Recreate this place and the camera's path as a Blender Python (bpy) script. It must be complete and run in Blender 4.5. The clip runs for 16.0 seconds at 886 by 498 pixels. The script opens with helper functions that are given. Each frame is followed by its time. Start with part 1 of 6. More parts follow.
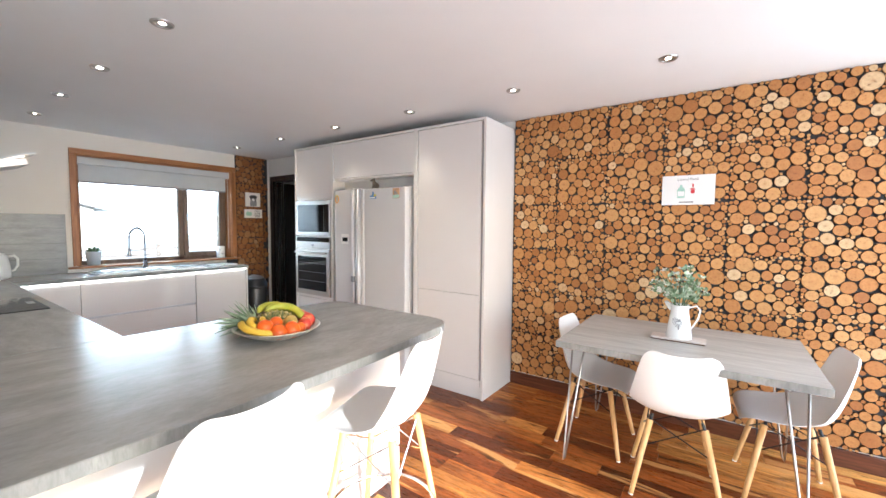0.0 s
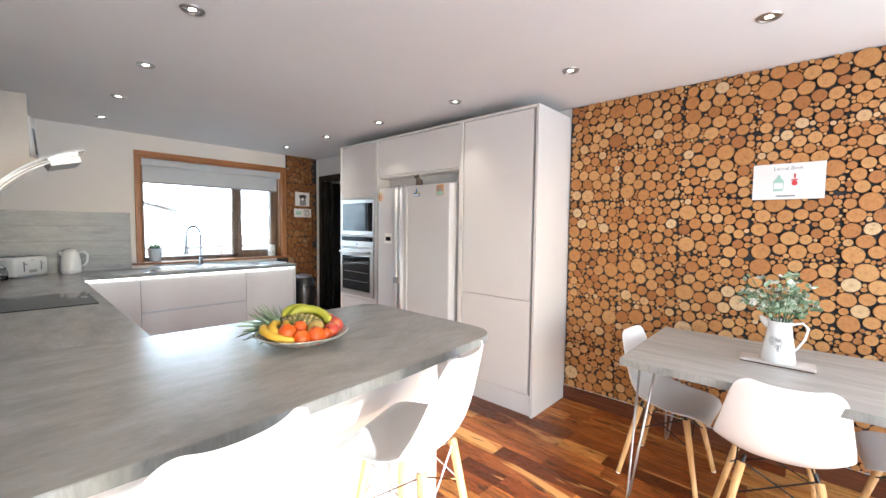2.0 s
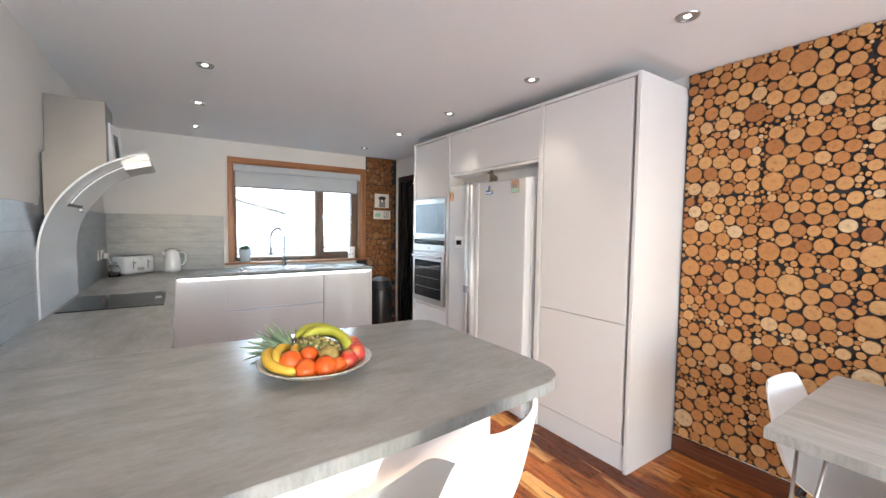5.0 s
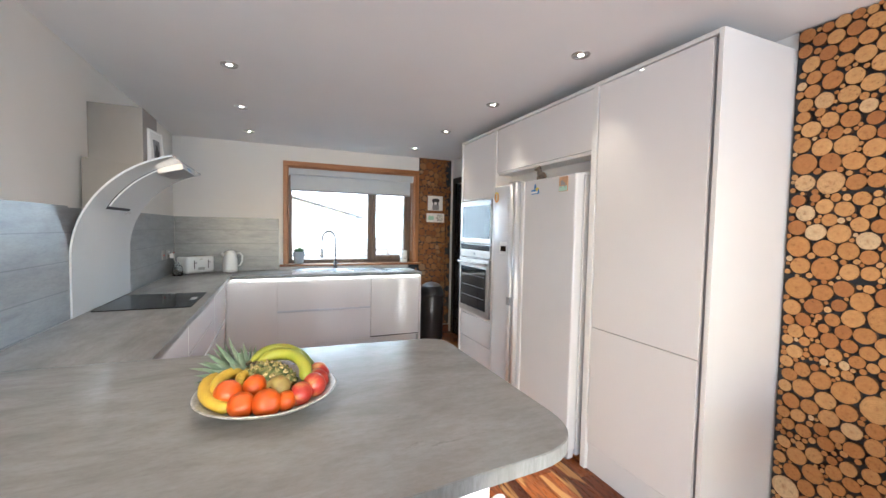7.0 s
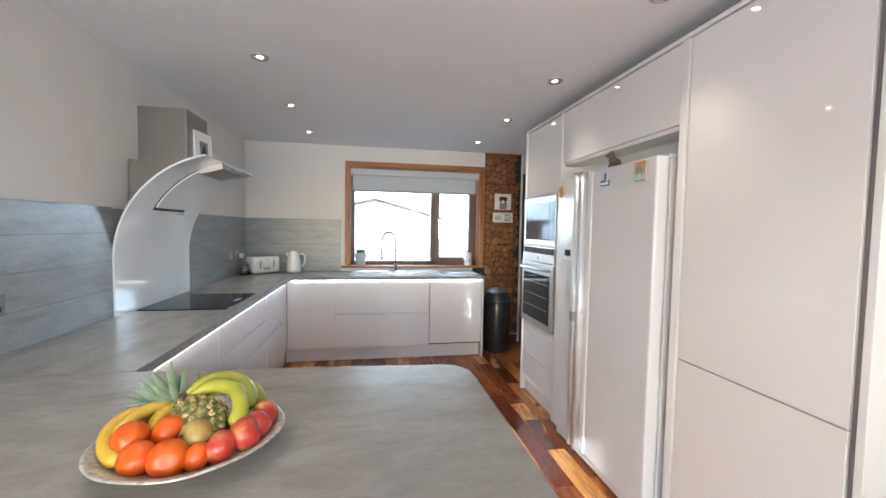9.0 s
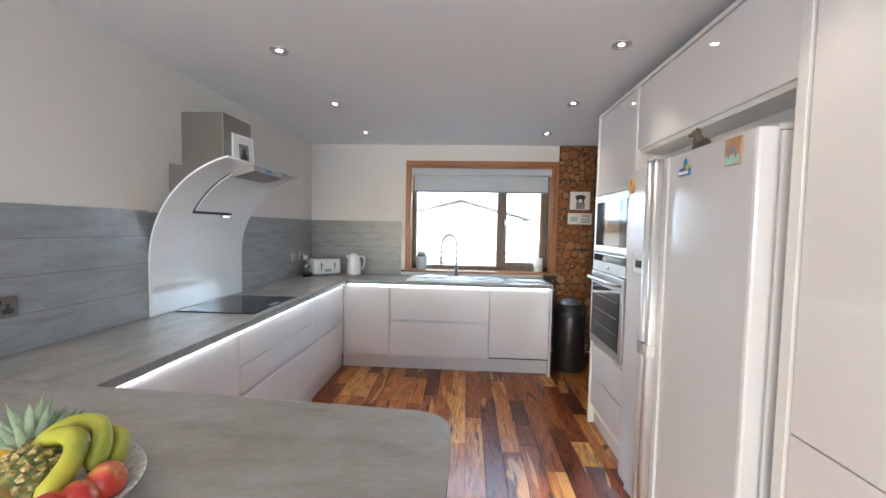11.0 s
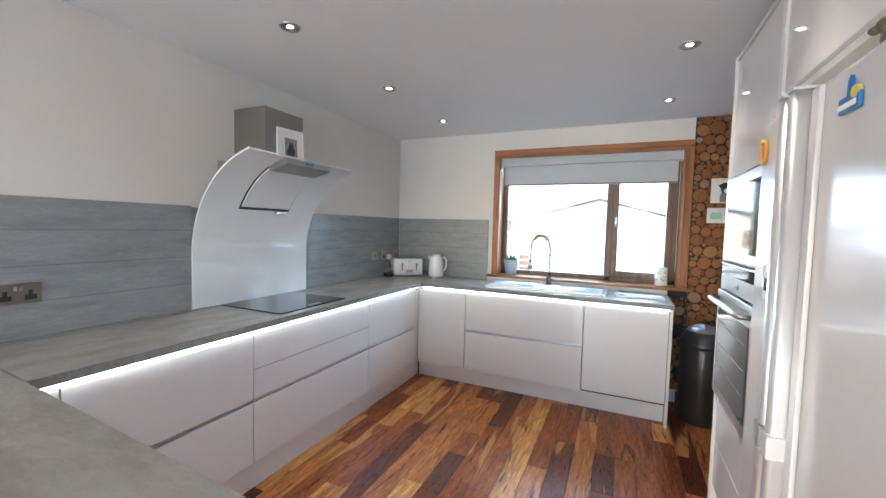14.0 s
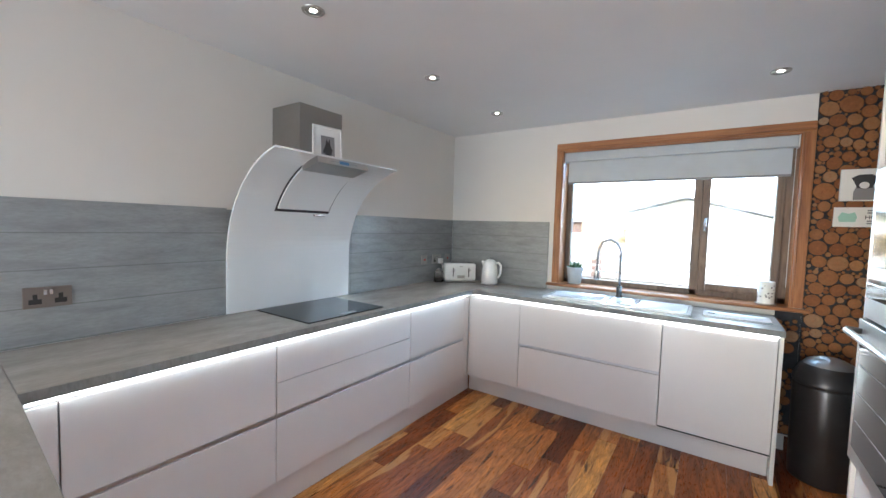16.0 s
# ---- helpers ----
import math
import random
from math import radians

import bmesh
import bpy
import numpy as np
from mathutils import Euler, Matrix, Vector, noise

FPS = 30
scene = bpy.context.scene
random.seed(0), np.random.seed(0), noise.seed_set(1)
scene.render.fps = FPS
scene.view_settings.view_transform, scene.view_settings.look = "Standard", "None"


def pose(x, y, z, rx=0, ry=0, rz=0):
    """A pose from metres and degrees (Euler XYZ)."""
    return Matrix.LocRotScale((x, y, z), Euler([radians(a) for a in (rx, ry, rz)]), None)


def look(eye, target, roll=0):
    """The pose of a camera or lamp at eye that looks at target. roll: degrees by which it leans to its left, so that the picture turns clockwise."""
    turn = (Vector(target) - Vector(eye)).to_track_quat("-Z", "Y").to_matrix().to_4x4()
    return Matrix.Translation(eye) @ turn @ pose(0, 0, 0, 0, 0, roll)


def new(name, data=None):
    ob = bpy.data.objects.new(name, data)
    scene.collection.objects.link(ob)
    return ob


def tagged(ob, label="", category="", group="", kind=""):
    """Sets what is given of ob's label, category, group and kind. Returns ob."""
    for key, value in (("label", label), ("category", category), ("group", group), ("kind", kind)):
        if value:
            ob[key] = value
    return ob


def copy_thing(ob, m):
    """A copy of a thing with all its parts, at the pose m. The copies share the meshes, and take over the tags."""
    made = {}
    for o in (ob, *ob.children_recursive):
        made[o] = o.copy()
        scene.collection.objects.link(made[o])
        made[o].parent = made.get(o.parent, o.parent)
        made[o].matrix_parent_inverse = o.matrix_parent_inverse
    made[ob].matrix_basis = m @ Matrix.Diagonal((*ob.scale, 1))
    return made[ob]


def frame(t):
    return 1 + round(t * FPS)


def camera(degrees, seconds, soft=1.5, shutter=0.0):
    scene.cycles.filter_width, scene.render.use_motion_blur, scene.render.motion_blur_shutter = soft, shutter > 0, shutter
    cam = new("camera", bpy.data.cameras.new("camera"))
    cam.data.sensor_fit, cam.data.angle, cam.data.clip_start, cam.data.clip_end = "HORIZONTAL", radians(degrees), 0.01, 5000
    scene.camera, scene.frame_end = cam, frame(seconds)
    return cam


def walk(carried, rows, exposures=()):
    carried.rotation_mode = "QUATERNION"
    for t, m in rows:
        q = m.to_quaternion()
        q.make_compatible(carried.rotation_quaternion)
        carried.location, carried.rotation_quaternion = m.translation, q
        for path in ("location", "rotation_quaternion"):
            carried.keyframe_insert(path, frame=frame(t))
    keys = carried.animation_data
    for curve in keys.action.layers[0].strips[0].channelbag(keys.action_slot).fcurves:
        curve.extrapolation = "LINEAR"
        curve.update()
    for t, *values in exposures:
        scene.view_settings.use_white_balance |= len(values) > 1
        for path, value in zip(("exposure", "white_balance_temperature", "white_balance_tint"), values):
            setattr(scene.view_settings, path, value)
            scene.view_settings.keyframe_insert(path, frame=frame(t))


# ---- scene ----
# ---------- camera ----------
EXPOSURES = [(0.0, 1.92, 5540, 4), (4.0, 1.94, 5500, 4), (9.0, 1.88, 5420, 3), (12.5, 1.93, 5360, 3), (16.0, 2.04, 5280, 2)]
cam = camera(96.7, 16.0)
PATH = [
    (0, (5.43, -0.028, 1.427), (4.281, 1.605, 1.309), 0.5),
    (0.5, (5.408, 0.031, 1.42), (4.203, 1.623, 1.305), 0.6),
    (1, (5.378, 0.086, 1.409), (4.126, 1.641, 1.295), 0.6),
    (1.5, (5.343, 0.135, 1.413), (4.043, 1.651, 1.298), 0.7),
    (2, (5.317, 0.19, 1.406), (3.968, 1.662, 1.292), 0.7),
    (2.5, (5.299, 0.251, 1.407), (3.903, 1.678, 1.292), 0.7),
    (3, (5.293, 0.343, 1.398), (3.846, 1.719, 1.283), 0.7),
    (3.5, (5.279, 0.408, 1.406), (3.784, 1.732, 1.291), 0.7),
    (4, (5.242, 0.468, 1.408), (3.69, 1.723, 1.294), 0.7),
    (6.5, (4.996, 0.917, 1.424), (3.197, 1.785, 1.32), 1.0),
    (7, (4.993, 1.024, 1.424), (3.152, 1.798, 1.323), 1.1),
    (7.5, (4.969, 1.101, 1.426), (3.092, 1.783, 1.325), 1.0),
    (8, (4.906, 1.193, 1.432), (2.993, 1.767, 1.329), 1.0),
    (8.5, (4.814, 1.29, 1.431), (2.873, 1.761, 1.326), 1.0),
    (9, (4.727, 1.384, 1.423), (2.762, 1.743, 1.32), 1.0),
    (11.5, (4.308, 1.855, 1.445), (2.327, 1.607, 1.339), 1.2),
    (12, (4.212, 1.918, 1.444), (2.25, 1.547, 1.338), 1.3),
    (12.5, (4.123, 1.978, 1.447), (2.183, 1.503, 1.339), 1.4),
    (13, (4.004, 2.064, 1.448), (2.097, 1.474, 1.338), 1.4),
    (13.5, (3.902, 2.164, 1.441), (2.032, 1.462, 1.331), 1.4),
    (14, (3.781, 2.254, 1.425), (1.962, 1.43, 1.314), 1.5),
    (14.5, (3.652, 2.294, 1.427), (1.885, 1.363, 1.315), 1.5),
    (15, (3.542, 2.304, 1.431), (1.829, 1.277, 1.319), 1.5),
    (15.5, (3.497, 2.275, 1.441), (1.817, 1.196, 1.325), 1.6),
    (16, (3.452, 2.251, 1.444), (1.804, 1.124, 1.328), 1.7),
]
walk(cam, [(t, look(eye, target, roll)) for t, eye, target, roll in PATH], EXPOSURES)


# ---------- world, sun and large lights ----------
SUN_EL, SUN_SIDE = radians(19.0), radians(15.0)
world = bpy.data.worlds.new("world")
scene.world = world
world.use_nodes = True
wn = world.node_tree
sky = wn.nodes.new("ShaderNodeTexSky")
sky.sky_type, sky.sun_disc = "NISHITA", False
sky.sun_elevation, sky.sun_rotation = SUN_EL, radians(90.0) + SUN_SIDE
wn.links.new(sky.outputs[0], wn.nodes["Background"].inputs[0])
wn.nodes["Background"].inputs[1].default_value = 0.15

sun = new("sun", bpy.data.lights.new("sun", "SUN"))
sun.data.energy, sun.data.angle, sun.data.color = 2.4, radians(0.6), (1.0, 0.95, 0.88)
sun_way = Vector((-math.cos(SUN_EL) * math.cos(SUN_SIDE), math.cos(SUN_EL) * math.sin(SUN_SIDE), -math.sin(SUN_EL)))
sun.matrix_world = look((12, -3, 6), Vector((12, -3, 6)) + sun_way)

patio_light = new("patio_light", bpy.data.lights.new("patio_light", "AREA"))
patio_light.data.shape, patio_light.data.size, patio_light.data.size_y = "RECTANGLE", 4.6, 2.0
patio_light.data.energy, patio_light.data.color = 38.0, (0.96, 0.975, 1.0)
patio_light.matrix_world = look((7.36, 0.55, 1.1), (0, 0.55, 1.1))

sky_light = new("kitchen_window_light", bpy.data.lights.new("kitchen_window_light", "AREA"))
sky_light.data.shape, sky_light.data.size, sky_light.data.size_y = "RECTANGLE", 1.6, 0.6
sky_light.data.energy, sky_light.data.color = 11.0, (0.60, 0.80, 1.0)
sky_light.matrix_world = look((-0.62, 1.92, 2.30), (0.38, 1.92, 1.75))

# added fill lamp that brightens the hood wall; no known source stands here
side_fill = new("side_fill_light", bpy.data.lights.new("side_fill_light", "AREA"))
side_fill.data.shape, side_fill.data.size, side_fill.data.size_y = "RECTANGLE", 0.86, 1.95
side_fill.data.energy, side_fill.data.color = 8.5, (0.93, 0.965, 1.0)
side_fill.matrix_world = look((6.86, 3.28, 1.12), (5.3, 0, 1.12))


# ---------- materials ----------
def nodes_of(name, base=(0.8, 0.8, 0.8), rough=0.5, metal=0.0):
    m = bpy.data.materials.new(name)
    m.use_nodes = True
    b = m.node_tree.nodes["Principled BSDF"]
    b.inputs["Base Color"].default_value = (*base, 1)
    b.inputs["Roughness"].default_value = rough
    b.inputs["Metallic"].default_value = metal
    return m, m.node_tree, b


def add(nt, kind, **values):
    n = nt.nodes.new("ShaderNode" + kind)
    for key, v in values.items():
        n.inputs[key.replace("_", " ")].default_value = v
    return n


def ramp(nt, source, stops):
    r = nt.nodes.new("ShaderNodeValToRGB")
    e = r.color_ramp.elements
    while len(e) < len(stops):
        e.new(0.5)
    for el, (p, c) in zip(e, stops):
        el.position, el.color = p, (*c, 1)
    nt.links.new(source, r.inputs[0])
    return r.outputs[0]


def coords(nt, scale=(1, 1, 1), kind="Object"):
    c = nt.nodes.new("ShaderNodeTexCoord")
    mp = nt.nodes.new("ShaderNodeMapping")
    mp.inputs["Scale"].default_value = scale
    nt.links.new(c.outputs[kind], mp.inputs[0])
    return mp.outputs[0]


def noise_of(nt, vec, scale, detail=4, rough=0.6, distort=0.0):
    n = add(nt, "TexNoise", Scale=scale, Detail=detail, Roughness=rough, Distortion=distort)
    nt.links.new(vec, n.inputs["Vector"])
    return n.outputs[0]


def mixed(nt, fac, a, b, blend="MIX"):
    m = nt.nodes.new("ShaderNodeMix")
    m.data_type, m.blend_type = "RGBA", blend
    for value, k in ((fac, 0), (a, 6), (b, 7)):
        if isinstance(value, (int, float)):
            m.inputs[k].default_value = value
        elif isinstance(value, tuple):
            m.inputs[k].default_value = (*value, 1)
        else:
            nt.links.new(value, m.inputs[k])
    return m.outputs[2]


def bump(nt, bsdf, height, strength=0.2, distance=0.002):
    b = add(nt, "Bump", Strength=strength, Distance=distance)
    nt.links.new(height, b.inputs["Height"])
    nt.links.new(b.outputs[0], bsdf.inputs["Normal"])


def plain(name, base, rough=0.5, metal=0.0, vary=0.06, scale=6.0, bumpy=0.0, coat=0.0, fine=90.0):
    """A painted, moulded or metal surface with slight unevenness at two scales."""
    m, nt, b = nodes_of(name, base, rough, metal)
    v = coords(nt)
    big = noise_of(nt, v, scale, 3)
    small = noise_of(nt, v, fine, 4)
    dark = tuple(c * (1 - vary) for c in base)
    light = tuple(min(1, c * (1 + vary * 0.5)) for c in base)
    c = ramp(nt, big, [(0.3, dark), (0.7, light)])
    nt.links.new(c, b.inputs["Base Color"])
    r = nt.nodes.new("ShaderNodeMapRange")
    r.inputs[3].default_value, r.inputs[4].default_value = rough * 0.85, min(1, rough * 1.2)
    nt.links.new(small, r.inputs[0])
    nt.links.new(r.outputs[0], b.inputs["Roughness"])
    if bumpy:
        bump(nt, b, small, bumpy, 0.001)
    b.inputs["Coat Weight"].default_value = coat
    b.inputs["Coat Roughness"].default_value = 0.04
    return m


def laminate(name, stretch, tones, rough=0.38, fibres=0.5, boards=0.0):
    """Grey weathered-oak laminate; stretch is small along the grain."""
    m, nt, b = nodes_of(name, tones[1], rough)
    v = coords(nt, stretch)
    a = noise_of(nt, v, 3.0, 9, 0.68, 0.25)
    c = ramp(nt, a, [(0.28, tones[0]), (0.5, tones[1]), (0.72, tones[2])])
    fibre = noise_of(nt, v, 26.0, 6, 0.7)
    c = mixed(nt, ramp(nt, fibre, [(0.36, (fibres, fibres, fibres)), (0.56, (0, 0, 0))]), c, tones[0])
    crack = noise_of(nt, v, 2.1, 9, 0.78, 0.7)
    c = mixed(nt, ramp(nt, crack, [(0.31, (0.6, 0.6, 0.6)), (0.365, (0, 0, 0))]), c, tuple(t * 0.55 for t in tones[0]))
    if boards:
        # printed board joints at even heights
        g = nt.nodes.new("ShaderNodeNewGeometry")
        xyz = nt.nodes.new("ShaderNodeSeparateXYZ")
        nt.links.new(g.outputs["Position"], xyz.inputs[0])
        per = nt.nodes.new("ShaderNodeMath")
        per.operation = "DIVIDE"
        per.inputs[1].default_value = boards
        nt.links.new(xyz.outputs[2], per.inputs[0])
        fr = nt.nodes.new("ShaderNodeMath")
        fr.operation = "FRACT"
        nt.links.new(per.outputs[0], fr.inputs[0])
        c = mixed(nt, ramp(nt, fr.outputs[0], [(0.0, (0.6, 0.6, 0.6)), (0.022, (0.5, 0.5, 0.5)), (0.034, (0, 0, 0))]), c, tuple(t * 0.5 for t in tones[0]))
    nt.links.new(c, b.inputs["Base Color"])
    bump(nt, b, fibre, 0.25, 0.001)
    return m


def wood(name, stretch, tones, rough=0.4, scale=4.0):
    m, nt, b = nodes_of(name, tones[1], rough)
    v = coords(nt, stretch)
    a = noise_of(nt, v, scale, 6, 0.6, 1.2)
    nt.links.new(ramp(nt, a, [(0.3, tones[0]), (0.5, tones[1]), (0.7, tones[2])]), b.inputs["Base Color"])
    bump(nt, b, noise_of(nt, v, scale * 8, 5), 0.15, 0.001)
    return m


def plank_wood(name, island):
    """Oiled walnut-acacia strips, each of its own tone, with sapwood flames and dark knots."""
    m, nt, b = nodes_of(name, (0.3, 0.12, 0.04), 0.3)
    src = nt.nodes.new("ShaderNodeNewGeometry" if island else "ShaderNodeObjectInfo")
    rnd = src.outputs["Random Per Island" if island else "Random"]
    g = nt.nodes.new("ShaderNodeNewGeometry")
    off = nt.nodes.new("ShaderNodeCombineXYZ")
    mul = nt.nodes.new("ShaderNodeMath")
    mul.operation = "MULTIPLY"
    mul.inputs[1].default_value = 37.0
    nt.links.new(rnd, mul.inputs[0])
    nt.links.new(mul.outputs[0], off.inputs[2])
    nt.links.new(mul.outputs[0], off.inputs[0])
    add_v = nt.nodes.new("ShaderNodeVectorMath")
    nt.links.new(g.outputs["Position"], add_v.inputs[0])
    nt.links.new(off.outputs[0], add_v.inputs[1])
    mp = nt.nodes.new("ShaderNodeMapping")
    mp.inputs["Scale"].default_value = (1.0, 7.0, 7.0)
    nt.links.new(add_v.outputs[0], mp.inputs[0])
    v = mp.outputs[0]
    tone = ramp(nt, rnd, [(0.0, (0.085, 0.019, 0.006)), (0.3, (0.20, 0.048, 0.012)), (0.55, (0.34, 0.10, 0.022)), (0.78, (0.48, 0.18, 0.042)), (1.0, (0.68, 0.35, 0.10))])
    grain = noise_of(nt, v, 3.0, 8, 0.65, 1.5)
    c = mixed(nt, 0.9, tone, ramp(nt, grain, [(0.28, (0.22, 0.17, 0.13)), (0.5, (0.85, 0.85, 0.85)), (0.72, (1.5, 1.4, 1.15))]), "MULTIPLY")
    streak = noise_of(nt, v, 11.0, 6, 0.75, 0.6)
    c = mixed(nt, 0.6, c, ramp(nt, streak, [(0.34, (0.45, 0.38, 0.32)), (0.55, (1.05, 1.05, 1.05))]), "MULTIPLY")
    flame = noise_of(nt, v, 0.9, 3, 0.5, 0.8)
    c = mixed(nt, ramp(nt, flame, [(0.60, (0, 0, 0)), (0.63, (0.7, 0.7, 0.7))]), c, (0.58, 0.30, 0.10))
    knot = noise_of(nt, v, 1.6, 2, 0.5, 2.5)
    c = mixed(nt, ramp(nt, knot, [(0.31, (0.9, 0.9, 0.9)), (0.37, (0, 0, 0))]), c, (0.04, 0.013, 0.006))
    nt.links.new(c, b.inputs["Base Color"])
    fine = noise_of(nt, v, 22.0, 5, 0.7)
    bump(nt, b, fine, 0.12, 0.001)
    rr = nt.nodes.new("ShaderNodeMapRange")
    rr.inputs[3].default_value, rr.inputs[4].default_value = 0.20, 0.38
    b.inputs["Specular IOR Level"].default_value = 0.35
    nt.links.new(fine, rr.inputs[0])
    nt.links.new(rr.outputs[0], b.inputs["Roughness"])
    return m


def log_end(name, island, shade=1.0):
    """Sawn end of a branch: rings round the pith, radial checks, each slice of its own tone."""
    m, nt, b = nodes_of(name, (0.5, 0.25, 0.1), 0.65)
    src = nt.nodes.new("ShaderNodeNewGeometry" if island else "ShaderNodeObjectInfo")
    rnd = src.outputs["Random Per Island" if island else "Random"]
    uv = nt.nodes.new("ShaderNodeUVMap")
    ln = nt.nodes.new("ShaderNodeVectorMath")
    ln.operation = "LENGTH"
    mul = nt.nodes.new("ShaderNodeMath")
    mul.operation = "MULTIPLY"
    mul.inputs[1].default_value = 91.0
    nt.links.new(rnd, mul.inputs[0])
    n4 = nt.nodes.new("ShaderNodeTexNoise")
    n4.noise_dimensions = "4D"
    n4.inputs["Scale"].default_value, n4.inputs["Detail"].default_value = 1.4, 4
    nt.links.new(uv.outputs[0], n4.inputs["Vector"])
    nt.links.new(mul.outputs[0], n4.inputs["W"])
    shift = nt.nodes.new("ShaderNodeVectorMath")
    shift.operation = "MULTIPLY_ADD"
    shift.inputs[1].default_value = (0.55, 0.55, 0.0)
    nt.links.new(n4.outputs["Color"], shift.inputs[0])
    nt.links.new(uv.outputs[0], shift.inputs[2])
    sub = nt.nodes.new("ShaderNodeVectorMath")
    sub.operation = "SUBTRACT"
    sub.inputs[1].default_value = (0.28, 0.28, 0.0)
    nt.links.new(shift.outputs[0], sub.inputs[0])
    nt.links.new(sub.outputs[0], ln.inputs[0])
    rings = nt.nodes.new("ShaderNodeMath")
    rings.operation = "MULTIPLY"
    rings.inputs[1].default_value = 42.0
    nt.links.new(ln.outputs["Value"], rings.inputs[0])
    sn = nt.nodes.new("ShaderNodeMath")
    sn.operation = "SINE"
    nt.links.new(rings.outputs[0], sn.inputs[0])
    tone = ramp(nt, rnd, [(0.0, (0.34, 0.135, 0.036)), (0.2, (0.43, 0.19, 0.052)), (0.55, (0.49, 0.245, 0.075)), (0.9, (0.56, 0.32, 0.12)), (0.98, (0.62, 0.46, 0.26))])
    # below 1, the shade of the backlit corner is multiplied into the tone
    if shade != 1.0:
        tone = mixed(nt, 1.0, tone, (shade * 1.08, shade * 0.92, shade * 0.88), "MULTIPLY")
    c = mixed(nt, ramp(nt, sn.outputs[0], [(0.0, (0.0, 0.0, 0.0)), (1.0, (0.16, 0.16, 0.16))]), tone, (0.28, 0.10, 0.03))
    c = mixed(nt, ramp(nt, ln.outputs["Value"], [(0.0, (0.55, 0.55, 0.55)), (0.22, (0.1, 0.1, 0.1)), (0.75, (0, 0, 0)), (1.0, (0.3, 0.3, 0.3))]), c, (0.33, 0.12, 0.035))
    blot = nt.nodes.new("ShaderNodeTexNoise")
    blot.noise_dimensions = "4D"
    blot.inputs["Scale"].default_value, blot.inputs["Detail"].default_value = 3.5, 5
    nt.links.new(uv.outputs[0], blot.inputs["Vector"])
    nt.links.new(mul.outputs[0], blot.inputs["W"])
    c = mixed(nt, ramp(nt, blot.outputs[0], [(0.3, (0.6, 0.6, 0.6)), (0.38, (0, 0, 0))]), c, (0.17, 0.06, 0.02))
    c = mixed(nt, 0.5, c, ramp(nt, blot.outputs[0], [(0.3, (0.75, 0.7, 0.65)), (0.7, (1.2, 1.2, 1.2))]), "MULTIPLY")
    nt.links.new(c, b.inputs["Base Color"])
    bump(nt, b, sn.outputs[0], 0.12, 0.001)
    return m


def glow(name, colour, strength):
    m, nt, b = nodes_of(name, colour, 0.5)
    b.inputs["Emission Color"].default_value = (*colour, 1)
    b.inputs["Emission Strength"].default_value = strength
    return m


def glass(name, tint=(1, 1, 1), rough=0.0):
    m, nt, b = nodes_of(name, tint, rough)
    b.inputs["Transmission Weight"].default_value = 1.0
    b.inputs["IOR"].default_value = 1.45
    return m


